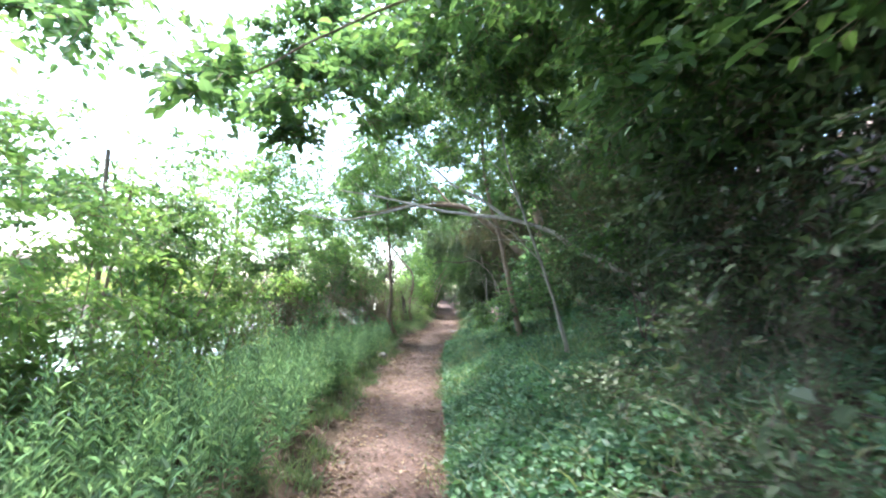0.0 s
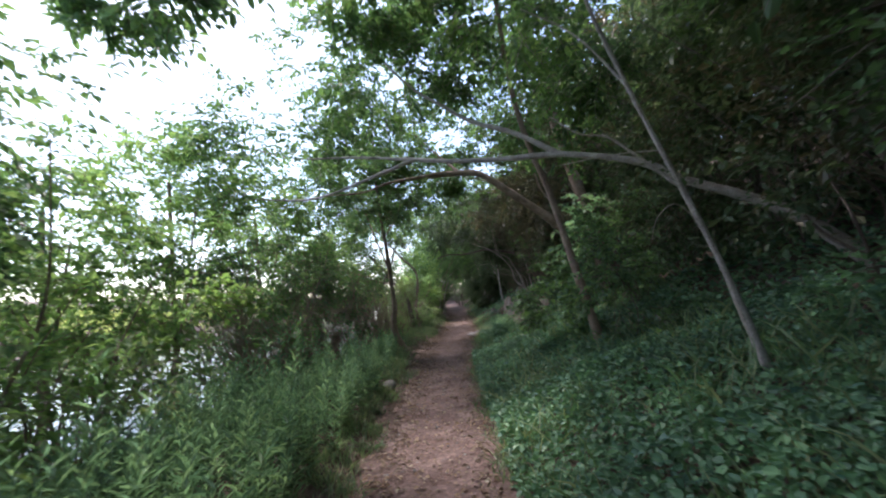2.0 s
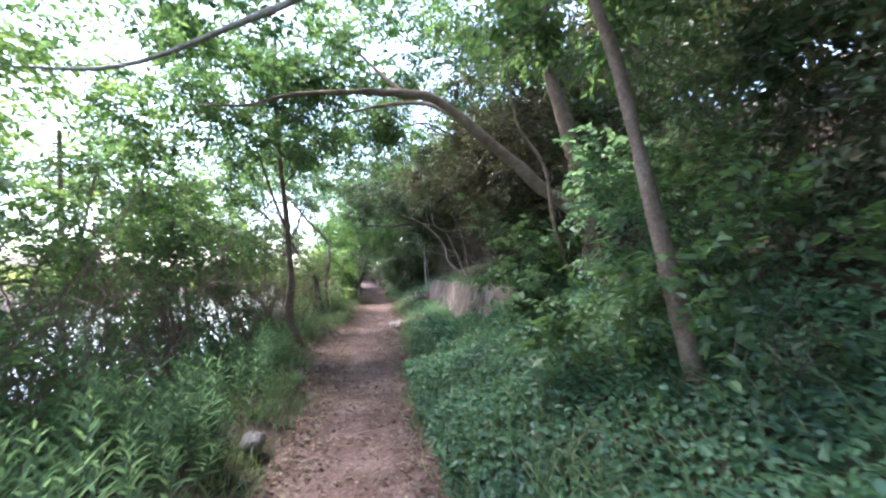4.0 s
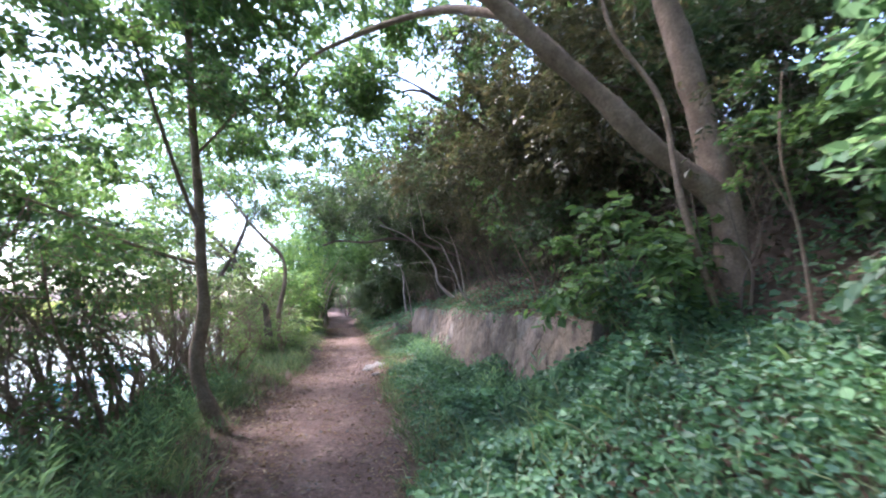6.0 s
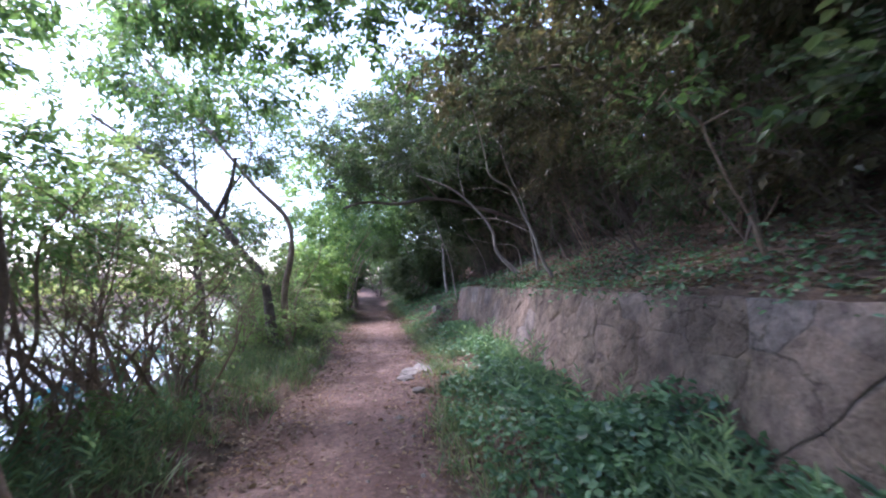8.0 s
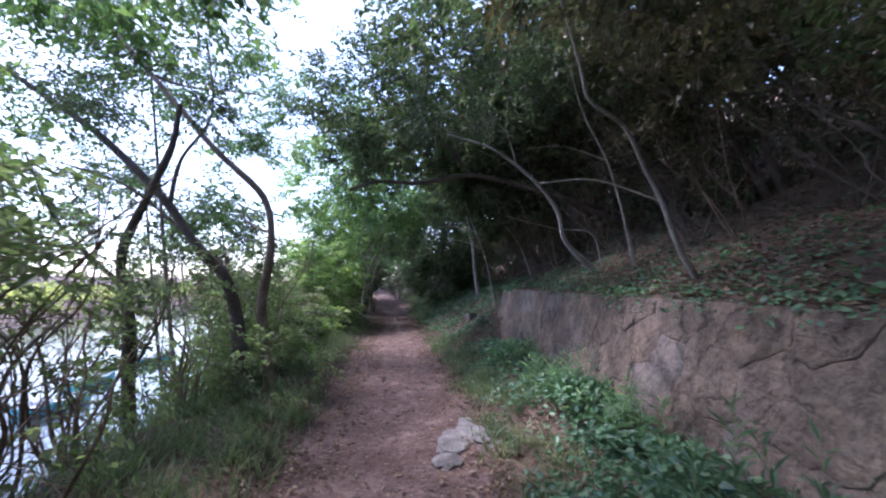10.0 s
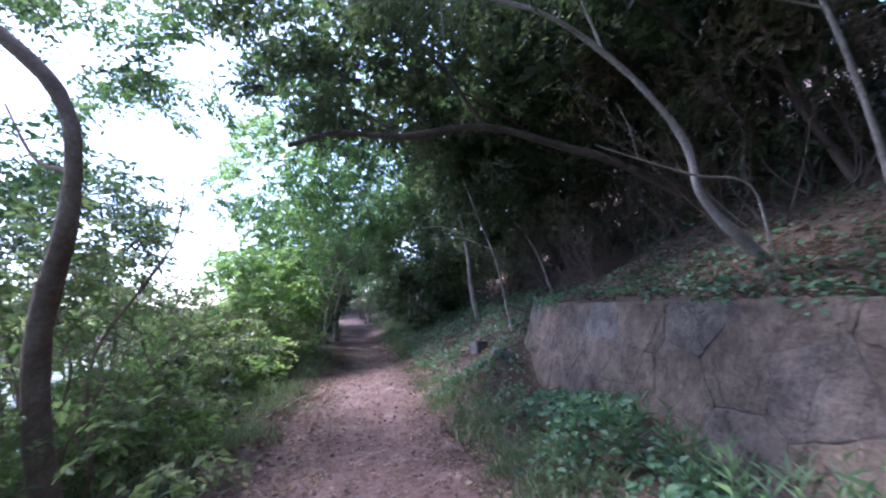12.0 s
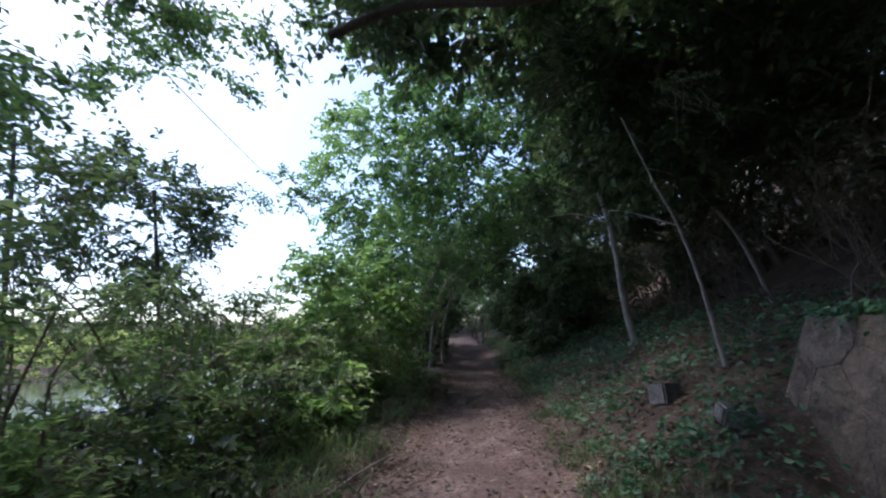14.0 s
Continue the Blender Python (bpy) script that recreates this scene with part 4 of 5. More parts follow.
tree("tree", "dark limb stretching over the path from the slope", rng,
     [([(5.6, 23.9, 2.4), (3.85, 23.8, 2.66), (2.6, 23.65, 3.1), (2.0, 23.7, 3.3), (0.75, 23.6, 3.56), (-0.3, 23.6, 3.42), (-1.15, 23.6, 3.46), (-1.7, 23.6, 3.3)], 0.075, 0.03),
      ([(0.75, 23.6, 3.56), (0.1, 23.2, 4.2), (-0.6, 23.0, 4.7), (-1.3, 22.8, 5.1)], 0.035, 0.01),
      ([(-0.3, 23.6, 3.42), (-0.9, 23.7, 3.8), (-1.5, 23.7, 4.0)], 0.02, 0.006)],
     [(-1.2, 22.8, 5.0, 1.2, 1.0, 0.7, 300), (-1.5, 23.6, 3.9, 0.6, 0.7, 0.5, 150), (-0.2, 23.3, 4.6, 0.9, 0.8, 0.5, 150)], LEAF_DARK, BARK_DARK, 0.09, 0.4)


def wild_stems(rng, at, count, tall, lean, spread=0.35, r=0.02):
    """Several crooked stems out of one foot."""
    out = []
    for _ in range(count):
        a = np.array(at) + (rng.normal(0, 0.08), rng.normal(0, 0.08), -0.05)
        d = np.array(lean) + rng.normal(0, spread, 3) * (1, 1, 0.2)
        h = tall * rng.uniform(0.6, 1.1)
        pts = [a + d * h * t + rng.normal(0, 0.085, 3) * (t > 0) * min(h, 2.4) * 0.5 for t in (0, 0.22, 0.45, 0.7, 1.0)]
        out.append(([tuple(p) for p in pts], r * rng.uniform(0.6, 1.2), r * 0.16))
    return out


def crooked_twigs(rng, stems, n):
    """Thin bent side twigs, each forking once, along the stems."""
    out = []
    for pts, r0, _ in stems:
        line = smooth_line(pts, 5)
        t = rng.integers(4, len(line) - 1, n)
        a, along = line[t], unit(line[t + 1] - line[t - 1])
        length = rng.uniform(0.2, 0.75, (n, 1))
        way = unit(along * 0.7 + rng.normal(0, 0.7, (n, 3)) + (0, 0, 0.1))
        b = a + way * length * 0.5
        c = b + unit(way + rng.normal(0, 0.4, (n, 3)) + (0, 0, 0.2)) * length * 0.5
        d = b + unit(way + rng.normal(0, 0.7, (n, 3))) * length * 0.35
        r = r0 * rng.uniform(0.14, 0.34, n)
        out += [twig_tubes(a, b, b, r), twig_tubes(b, c, c, r * 0.6), twig_tubes(b, d, d, r * 0.5)]
    return joined(out)


def shrub(label, at, count, tall, lean, blobs, leafy, bark, leaf, r=0.02, twig=0.35, spread=0.35, slim=0.5, per_twig=10, fine=False, group="", name="shrub", bare=True, sag=0.2, twiggy=0):
    z = float(height(at[0], at[1]))
    stems = wild_stems(rng, (at[0], at[1], z), count, tall, lean, spread, r)
    ob = tree(name, label, rng, stems, blobs, leafy, bark, leaf, twig, per_twig, slim, "shrub", fine, group, sag, "stem", bare)
    if twiggy:
        tagged(part("dead_twig", mesh_from("dead_twig", *crooked_twigs(rng, stems, twiggy), bark), ob), kind="stuff")
    return ob


# waterside thicket: many crooked stems, thin foliage
for k in range(53):
    y = 8.6 + (k % 40) * 0.6 + rng.uniform(-0.3, 0.3)
    x = left_edge(y) - (rng.uniform(1.0, 2.3) if k < 40 else rng.uniform(2.2, 3.6))
    x -= 0.45 if 18.6 < y < 20.4 else 0.0
    z = float(height(x, y))
    tall = rng.uniform(1.6, 2.5) if y < 20 else rng.uniform(1.3, 2.1)
    low = [(x + rng.normal(0, 0.3), y, max(z, -0.6) + rng.uniform(0.4, 0.9), 0.8, 0.8, 0.5, 44 if y > 19 else 26), (x - 0.2, y + rng.normal(0, 0.3), z + tall * 0.9, 0.8, 0.8, 0.5, 64 if y > 19 else 62)]
    shrub("tangled waterside shrub with grey crooked stems", (x, y), 10 if y < 20 else 5, tall, (-0.2, 0, 1), low, LEAF_PALE if y > 16 else LEAF_MID, BARK, 0.08, 0.02, slim=0.55, group="waterside thicket", spread=0.36, twiggy=14)

# stout crooked shrubs among the thicket
for k in range(9):
    y = 11.5 + k * 0.85 + rng.uniform(-0.3, 0.3)
    x = left_edge(y) - rng.uniform(1.0, 2.4)
    tall = rng.uniform(1.7, 2.4)
    shrub("stout crooked grey shrub leaning over the water", (x, y), 3, tall, (-0.3, 0.05, 1), [(x - 0.9, y, float(height(x, y)) + tall * 0.95, 1.0, 0.9, 0.5, 90)], LEAF_MID, BARK, 0.085, 0.036, slim=0.55, group="waterside thicket", spread=0.3, twiggy=18)

# leafy hedge further down the bank, beside the first stretch
for k in range(17):
    y = -5 + k * 0.85 + rng.uniform(-0.4, 0.4)
    x = left_edge(y) - rng.uniform(2.8, 4.6)
    z = float(height(x, y))
    top = rng.uniform(1.4, 3.0)
    up = top - z
    shrub("leafy green waterside bush with grey branches", (x, y), 5, up, (0, 0, 1),
          [(x, y, z + up * 0.6, 1.0, 1.0, up * 0.34, 150), (x + rng.normal(0, 0.4), y + rng.normal(0, 0.5), top - 0.3, 0.9, 0.9, 0.6, 110)], LEAF_BRIGHT, BARK, 0.1, 0.03, slim=0.55, group="bushes on the bank", spread=0.2)

# low leafy growth between the hedge and the weeds
for k in range(36):
    y = -1 + k * 0.42 + rng.uniform(-0.3, 0.3) if k < 20 else 20.6 + (k - 20) * 0.3 + rng.uniform(-0.2, 0.2)
    x = left_edge(y) - (rng.uniform(2.0, 3.1) if k < 20 else rng.uniform(1.5, 2.6))
    z = float(height(x, y))
    top = rng.uniform(0.5, 1.3) if k < 20 else rng.uniform(0.4, 1.3)
    shrub("low leafy bush on the bank above the water", (x, y), 5, max(0.6, top - z), (-0.05, 0, 1), [(x, y, (top + max(z, -1.2)) / 2, 0.7, 0.7, max(0.4, (top - max(z, -1.2)) * 0.5), 135 if k < 20 else 75)], LEAF_BRIGHT if k % 2 else LEAF_PALE, BARK, 0.07, 0.016, slim=0.55, group="bushes on the bank", spread=0.3)

# low leafy growth on the far verge
for k in range(16):
    y = 22 + k * 0.75 + rng.uniform(-0.3, 0.3)
    x = left_edge(y) - rng.uniform(0.9, 1.6)
    z = float(height(x, y))
    shrub("low green bush beside the path", (x, y), 4, 0.8, (0, 0, 1), [(x, y, z + 0.4, 0.55, 0.55, 0.4, 80), (x - 0.7, y + 0.2, z + 0.6, 0.6, 0.6, 0.6, 50)], LEAF_BRIGHT if k % 2 else LEAF_PALE, BARK, 0.065, 0.012, 0.28, group="bushes on the verge", bare=False)

# taller trees on the water side of the first stretch
for x, y, top, n in ((-5.4, 6.0, 4.0, 340), (-5.8, 10.5, 4.4, 340), (-5.6, 13.4, 4.2, 380), (-6.0, 16.5, 4.2, 320), (-6.4, 19.5, 4.0, 240), (-5.6, 2.8, 4.6, 340), (-5.9, 8.2, 3.4, 300)):
    z = float(height(x, y))
    tree("tree", "leafy tree on the waterside bank", rng, [([(x, y, z - 0.1), (x + 0.1, y, z + 2), (x - 0.1, y + 0.1, top - 0.4)], 0.07, 0.03), ([(x, y, z + 1.6), (x + 0.7, y - 0.3, top - 1)], 0.04, 0.015)],
         [(x, y, top - 0.6, 1.5, 1.5, 0.9, n), (x + 0.8, y - 0.5, top - 1.7, 1.0, 1.0, 0.7, n // 2)], LEAF_BRIGHT if x < -5.5 else LEAF_MID, BARK, 0.11, 0.45, group="trees on the bank")

# bright bushes beside the far stretch
for x, y, z, rx, ry, rz, n in ((-3.5, 26.5, 0.6, 1.0, 1.4, 0.8, 420), (-3.3, 29.0, 1.6, 1.1, 1.6, 1.4, 560), (-3.5, 32.0, 2.6, 1.4, 1.8, 2.2, 640), (-3.2, 31.0, 5.2, 1.6, 1.8, 1.6, 560), (-2.9, 34.5, 4.0, 1.4, 1.8, 2.2, 560), (-3.7, 37.0, 3.0, 1.5, 2.2, 2.8, 620), (-4.0, 42.0, 3.0, 1.8, 2.6, 3.0, 560)):
    shrub("dense bright green bush beside the path", (x, y), 6, max(0.6, z + rz * 0.6 - float(height(x, y))), (0.1, 0, 1), [(x, y, z, rx, ry, rz, n)], LEAF_BRIGHT if y < 33 else LEAF_MID, BARK, 0.15, 0.03, group="bushes by the far path", bare=False)

# foliage hanging over the water edge near the walk's end
for x, y, z, rx, ry, rz, n in ((-5.2, 26.3, 2.9, 1.0, 1.0, 0.9, 420), (-6.6, 25.6, 3.4, 1.4, 1.2, 1.2, 480), (-5.4, 23.6, 5.6, 1.4, 1.2, 0.8, 240), (-3.3, 24.6, 0.5, 0.8, 0.9, 0.6, 220), (-7.2, 28.5, 2.0, 1.4, 1.4, 1.0, 260)):
    zz = float(height(x, y))
    tree("tree", "dark-leaved tree overhanging the water", rng, [([(x + 0.6, y, zz - 0.1), (x + 0.3, y, (zz + z) / 2), (x, y, z + rz * 0.5)], 0.05, 0.02)], [(x, y, z, rx, ry, rz, n)], LEAF_DARK, BARK_DARK, 0.095, 0.4, group="trees over the water")

def crook(rng, pts, much=0.16):
    """The same limb with a bend between each two points."""
    out = [pts[0]]
    for a, b in zip(pts, pts[1:]):
        a, b = np.array(a), np.array(b)
        out += [tuple((a + b) / 2 + rng.normal(0, much, 3) * min(1.0, np.linalg.norm(b - a))), tuple(b)]
    return out


# evergreen thicket overhanging the wall
for x, y, z, rx, ry, rz, n, leafy in ((2.5, 14.2, 4.0, 1.2, 1.2, 1.0, 420, LEAF_BROWN), (2.0, 16.0, 4.2, 1.5, 1.2, 1.1, 480, LEAF_BROWN), (1.6, 18.0, 4.3, 1.7, 1.3, 1.0, 520, LEAF_BROWN), (1.2, 20.2, 4.9, 1.9, 1.4, 1.0, 520, LEAF_DARK),
                                      (0.6, 22.6, 5.4, 2.0, 1.5, 1.1, 560, LEAF_DARK), (0.2, 25.0, 5.4, 2.2, 1.5, 1.2, 560, LEAF_DARK), (-0.4, 28.0, 5.8, 2.4, 1.8, 1.4, 640, LEAF_MID), (-0.6, 31.5, 5.6, 2.6, 2.2, 1.7, 760, LEAF_MID),
                                      (-1.2, 37.0, 5.6, 3.0, 2.6, 1.8, 640, LEAF_MID), (-1.4, 43.0, 5.2, 3.2, 3.0, 2.0, 600, LEAF_MID), (1.8, 27.0, 4.2, 1.3, 1.5, 1.2, 460, LEAF_DARK), (1.6, 30.5, 3.6, 1.2, 1.6, 1.5, 480, LEAF_DARK), (1.0, 34.5, 3.6, 1.3, 1.8, 1.6, 480, LEAF_DARK), (2.4, 16.0, 5.9, 1.5, 1.3, 0.8, 380, LEAF_BROWN), (1.3, 15.6, 6.3, 1.2, 1.2, 0.7, 260, LEAF_DARK), (3.0, 24.0, 5.2, 2.0, 1.8, 1.2, 480, LEAF_DARK), (3.2, 28.5, 5.6, 2.2, 2.0, 1.4, 480, LEAF_DARK), (3.0, 20.5, 4.6, 1.6, 1.6, 1.0, 380, LEAF_BROWN), (-1.6, 50.0, 4.6, 3.6, 3.0, 2.4, 560, LEAF_MID), (-2.2, 58.0, 4.6, 4.0, 3.0, 2.6, 560, LEAF_MID), (3.0, 17.0, 2.9, 1.0, 1.0, 0.7, 240, LEAF_DARK), (2.8, 15.0, 2.4, 0.7, 0.7, 0.5, 160, LEAF_BROWN), (0.2, 16.6, 5.2, 1.5, 1.3, 0.6, 300, LEAF_MID), (1.0, 25.4, 4.7, 1.5, 1.2, 0.7, 340, LEAF_DARK)):
    fx, fy = max(x + rng.uniform(2.2, 3.6), 4.3 if y < 34 else 2.6), y + rng.uniform(-0.6, 0.9)
    fz = float(height(fx, fy))
    tree("tree", "evergreen tree overhanging the path from the slope", rng,
         [(crook(rng, [(fx, fy, fz - 0.1), (fx - 0.3, fy, fz + (z - fz) * 0.5), (x + 0.4, y, z), (x - 0.6, y, z + rz * 0.4)]), 0.055, 0.016), ([(fx - 0.25, fy, fz + (z - fz) * 0.4), (x + 0.2, y - 0.7, z - 0.3), (x - 0.6, y - 0.9, z - 0.2)], 0.03, 0.008)],
         [(x, y, z, rx, ry, rz, n)], leafy, BARK_DARK, 0.1 if y < 24 else 0.15, 0.4, group="evergreens on the slope", bare=y < 24)

# low dark crowns over the slope behind the wall
for k in range(13):
    y = 13.6 + k * 1.35 + rng.uniform(-0.3, 0.3)
    x = rng.uniform(3.0, 4.4)
    fz = float(height(x + 0.8, y))
    z = rng.uniform(3.6, 4.8)
    tree("tree", "low crooked evergreen shading the slope", rng, [([(x + 0.8, y, fz - 0.1), (x + 0.5, y + 0.2, fz + 0.8), (x - 0.2, y, z - 0.4), (x - 1.0, y - 0.2, z + 0.2)], 0.05, 0.015), ([(x + 0.5, y + 0.2, fz + 0.8), (x + 0.1, y + 0.7, z - 0.3), (x - 0.5, y + 1.1, z + 0.3)], 0.03, 0.01)],
         [(x - 0.3, y, z, 1.3, 1.1, 0.8, 300)], LEAF_BROWN if k % 2 else LEAF_DARK, BARK_DARK, 0.12, 0.4, group="evergreens on the slope", bare=False)

tree("shrub", "slanting thin shrub with a few pale leaves above the wall", rng,
     [([(2.0, 15.2, 1.35), (1.9, 15.19, 1.55), (1.84, 15.19, 1.73), (1.68, 15.19, 2.01), (1.55, 15.19, 2.29), (1.44, 15.19, 2.47), (0.99, 15.19, 2.59)], 0.022, 0.007),
      ([(1.5, 15.19, 2.4), (1.75, 15.0, 2.5), (2.1, 14.8, 2.45)], 0.009, 0.003), ([(1.44, 15.19, 2.47), (1.3, 15.1, 2.75), (1.2, 15.1, 3.0)], 0.008, 0.003)],
     [(1.1, 15.1, 2.6, 0.3, 0.3, 0.14, 12), (1.95, 14.9, 2.4, 0.35, 0.3, 0.16, 14), (1.2, 15.1, 3.0, 0.3, 0.3, 0.2, 10)], LEAF_MID, BARK, 0.085, 0.3, 7, fine=True, category="shrub", trunk_name="stem")

tree("shrub", "glossy pale-leaved shrub before the forked tree", rng,
     [([(2.35, 11.7, 1.2), (2.25, 11.65, 1.8), (2.1, 11.6, 2.4), (2.2, 11.6, 3.0)], 0.016, 0.006), ([(2.2, 11.65, 2.0), (1.95, 11.6, 2.3), (1.85, 11.6, 2.5)], 0.008, 0.003)],
     [(2.0, 11.6, 2.4, 0.22, 0.25, 0.4, 30), (2.3, 11.6, 2.95, 0.3, 0.25, 0.25, 24)], LEAF_MID, BARK, 0.06, 0.2, 8, fine=True, category="shrub", trunk_name="stem")

# leafy shrubs near the path on the hill side
for label, x, y, z, rx, ry, rz, n, leaf, leafy in (("leafy shrub at the foot of a grey trunk", 1.05, 9.3, 1.15, 0.6, 0.55, 0.55, 150, 0.075, LEAF_MID), ("leafy shrub at the foot of a grey trunk", 1.35, 8.2, 1.35, 0.5, 0.5, 0.6, 130, 0.07, LEAF_MID), ("broad-leaved shrub beside the bank", 1.95, 10.2, 2.1, 0.7, 0.8, 1.0, 250, 0.095, LEAF_WEED), ("drooping glossy-leaved shrub at the wall end", 1.7, 12.75, 1.75, 0.65, 0.5, 0.55, 170, 0.1, LEAF_MID),
                                              ("glossy-leaved shrub hanging over the wall", 2.0, 14.1, 2.3, 0.5, 0.6, 0.5, 90, 0.09, LEAF_DARK), ("dark thicket shrub on the bank", 2.4, 3.2, 2.4, 0.9, 1.0, 1.3, 330, 0.08, LEAF_DARK),
                                              ("dark thicket shrub on the bank", 2.5, 5.0, 2.6, 0.8, 1.0, 1.2, 300, 0.08, LEAF_DARK), ("dark thicket shrub on the bank", 1.9, 9.6, 2.0, 0.6, 0.8, 0.8, 200, 0.06, LEAF_MID),
                                              ("dark thicket shrub on the bank", 2.9, 9.0, 2.7, 0.9, 1.0, 1.1, 300, 0.08, LEAF_DARK), ("dark thicket shrub on the bank", 3.4, 11.4, 2.6, 0.7, 0.7, 0.8, 180, 0.09, LEAF_MID),
                                              ("dark low thicket of twigs on the bank", 1.5, 2.2, 1.1, 0.55, 0.8, 0.75, 84, 0.055, LEAF_DARK), ("dark low thicket of twigs on the bank", 1.85, 3.7, 1.25, 0.55, 0.8, 0.7, 77, 0.055, LEAF_DARK), ("dark low thicket of twigs on the bank", 1.4, 0.7, 0.95, 0.6, 0.8, 0.75, 77, 0.055, LEAF_DARK), ("dark low thicket of twigs on the bank", 2.2, 5.1, 1.5, 0.6, 0.7, 0.6, 70, 0.055, LEAF_DARK), ("dark low thicket of twigs on the bank", 1.15, 1.7, 0.75, 0.4, 0.6, 0.5, 59, 0.05, LEAF_DARK), ("dark low thicket of twigs on the bank", 1.35, 3.0, 0.9, 0.4, 0.6, 0.55, 62, 0.05, LEAF_DARK), ("bright-leaved shrub leaning from the bank", 1.9, 4.7, 2.5, 0.5, 0.5, 0.6, 110, 0.062, LEAF_MID), ("thicket shrub beside the bank", 2.3, 1.0, 2.2, 0.8, 1.1, 1.3, 320, 0.07, LEAF_DARK), ("thicket shrub beside the bank", 2.6, -1.2, 2.4, 0.9, 1.1, 1.4, 300, 0.085, LEAF_DARK)):
    tall = max(0.5, z + rz * 0.5 - float(height(x + 0.2, y)))
    shrub(label, (x + 0.2, y), 6, tall, (-0.1, 0, 1), [(x, y, z, rx, ry, rz, n)], leafy, BARK_DARK, leaf, 0.007 if z < 1.6 else 0.013, 0.35, fine=True, slim=0.7, group="shrubs on the bank", spread=0.22, twiggy=26 if "low thicket" in label else 0)

# forest up the slope
for k in range(92):
    y = -8 + (k % 54) * 1.1 if k < 54 else 10 + (k - 54) * 1.0 + rng.uniform(-0.5, 0.5)
    x = 4.2 + rng.uniform(0, 1) ** 1.2 * 6 if k < 54 else rng.uniform(8, 15)
    z = float(height(x, y))
    h = rng.uniform(4.0, 6.5)
    lean = rng.uniform(-0.35, 0.0)
    limbs = [([(x, y, z - 0.1), (x + lean * h * 0.3, y + rng.normal(0, 0.2), z + h * 0.35), (x + lean * h * 0.7, y + rng.normal(0, 0.3), z + h * 0.7), (x + lean * h, y, z + h)], rng.uniform(0.03, 0.055 if x < 7 else 0.1), 0.018)]
    for _ in range(3):
        t = rng.uniform(0.25, 0.6)
        a = np.array([x + lean * h * t, y, z + h * t])
        limbs.append(([tuple(a), tuple(a + (rng.uniform(-0.9, 0.2), rng.uniform(-0.6, 0.6), 0.6)), tuple(a + (rng.uniform(-1.8, 0.2), rng.uniform(-1, 1), 1.1))], 0.025, 0.008))
    tree("tree", "slim forest tree on the shaded slope", rng, limbs,
         [(x + lean * h, y, z + h, 2.3, 2.0, 1.3, 290), (x + lean * h * 0.6 - 0.4, y, z + h * 0.6, 1.7, 1.6, 0.9, 110)], LEAF_DARK if k % 3 else LEAF_BROWN, BARK_DARK if k % 2 else BARK, 0.225, 0.65, 7, slim=0.55, group="forest on the slope", bare=False)

# undergrowth filling the slope
for k in range(62):
    y = -4 + k * 0.8 + rng.uniform(-0.3, 0.3)
    x = rng.uniform(2.9, 4.6) if y < 12.5 else rng.uniform(4.4, 6.8) if y < 30 else rng.uniform(2.2, 5)
    z = float(height(x, y))
    shrub("dark leafy undergrowth bush on the shaded slope", (x, y), 4, 2.4, (-0.15, 0, 1), [(x - 0.2, y, z + 1.2, 1.3, 1.1, 1.2, 330 if y < 14 else 190)], LEAF_DARK if k % 3 else LEAF_BROWN, BARK_DARK, 0.095 if y < 14 else 0.14, 0.02, 0.5, slim=0.5, per_twig=8, group="undergrowth bushes", bare=False)

# dark bushes standing among the stems behind the wall
for k in range(22):
    y = 15.5 + k * 0.75 + rng.uniform(-0.3, 0.3)
    x = rng.uniform(3.5, 4.9)
    shrub("dark leafy undergrowth bush on the shaded slope", (x, y), 4, 1.9, (-0.1, 0, 1), [(x - 0.1, y, float(height(x, y)) + 1.1, 1.0, 0.9, 0.9, 110)], LEAF_DARK if k % 2 else LEAF_BROWN, BARK_DARK, 0.12, 0.018, 0.4, slim=0.5, per_twig=7, group="undergrowth bushes", bare=False)

# bare undergrowth stems above the wall and bank
for k in range(64):
    y = 1.5 + k * 0.54 + rng.uniform(-0.3, 0.3)
    x = rng.uniform(2.0, 4.6) if y > 12 else rng.uniform(2.7, 4.6)
    shrub("bare brown undergrowth stems on the slope", (x, y), 4, rng.uniform(1.2, 2.6) if y > 12 else rng.uniform(1.0, 1.7), (-0.25, 0, 1), [(x - 0.4, y, float(height(x, y)) + 1.5, 0.6, 0.6, 0.5, 16)], LEAF_BROWN, BARK if k % 3 == 0 else BARK_DARK, 0.07, 0.012, group="undergrowth", spread=0.36, twiggy=24)

# pale trunks where the path closes in
for x, y, h, lean, r in ((-2.5, 34.5, 3.2, 0.28, 0.06), (-2.2, 36.0, 3.4, 0.22, 0.07), (-2.9, 38.0, 3.6, 0.3, 0.06), (1.1, 36.0, 4.0, -0.25, 0.08), (1.2, 41, 4.5, -0.2, 0.07)):
    z = float(height(x, y))
    bow = rng.normal(0, 0.12)
    tree("tree", "pale-barked tree where the path narrows", rng, [([(x, y, z - 0.1), (x - lean * 0.3 + bow, y, z + h * 0.25), (x + lean * h * 0.3, y + bow, z + h * 0.55), (x + lean * h * 0.7, y, z + h * 0.8), (x + lean * h * 1.5, y, z + h)], r, r * 0.4)], [(x + lean * h, y, z + h + 0.2, 1.3, 1.3, 0.8, 190)], LEAF_MID, BARK_PALE, 0.09, 0.45, group="trees by the far path")

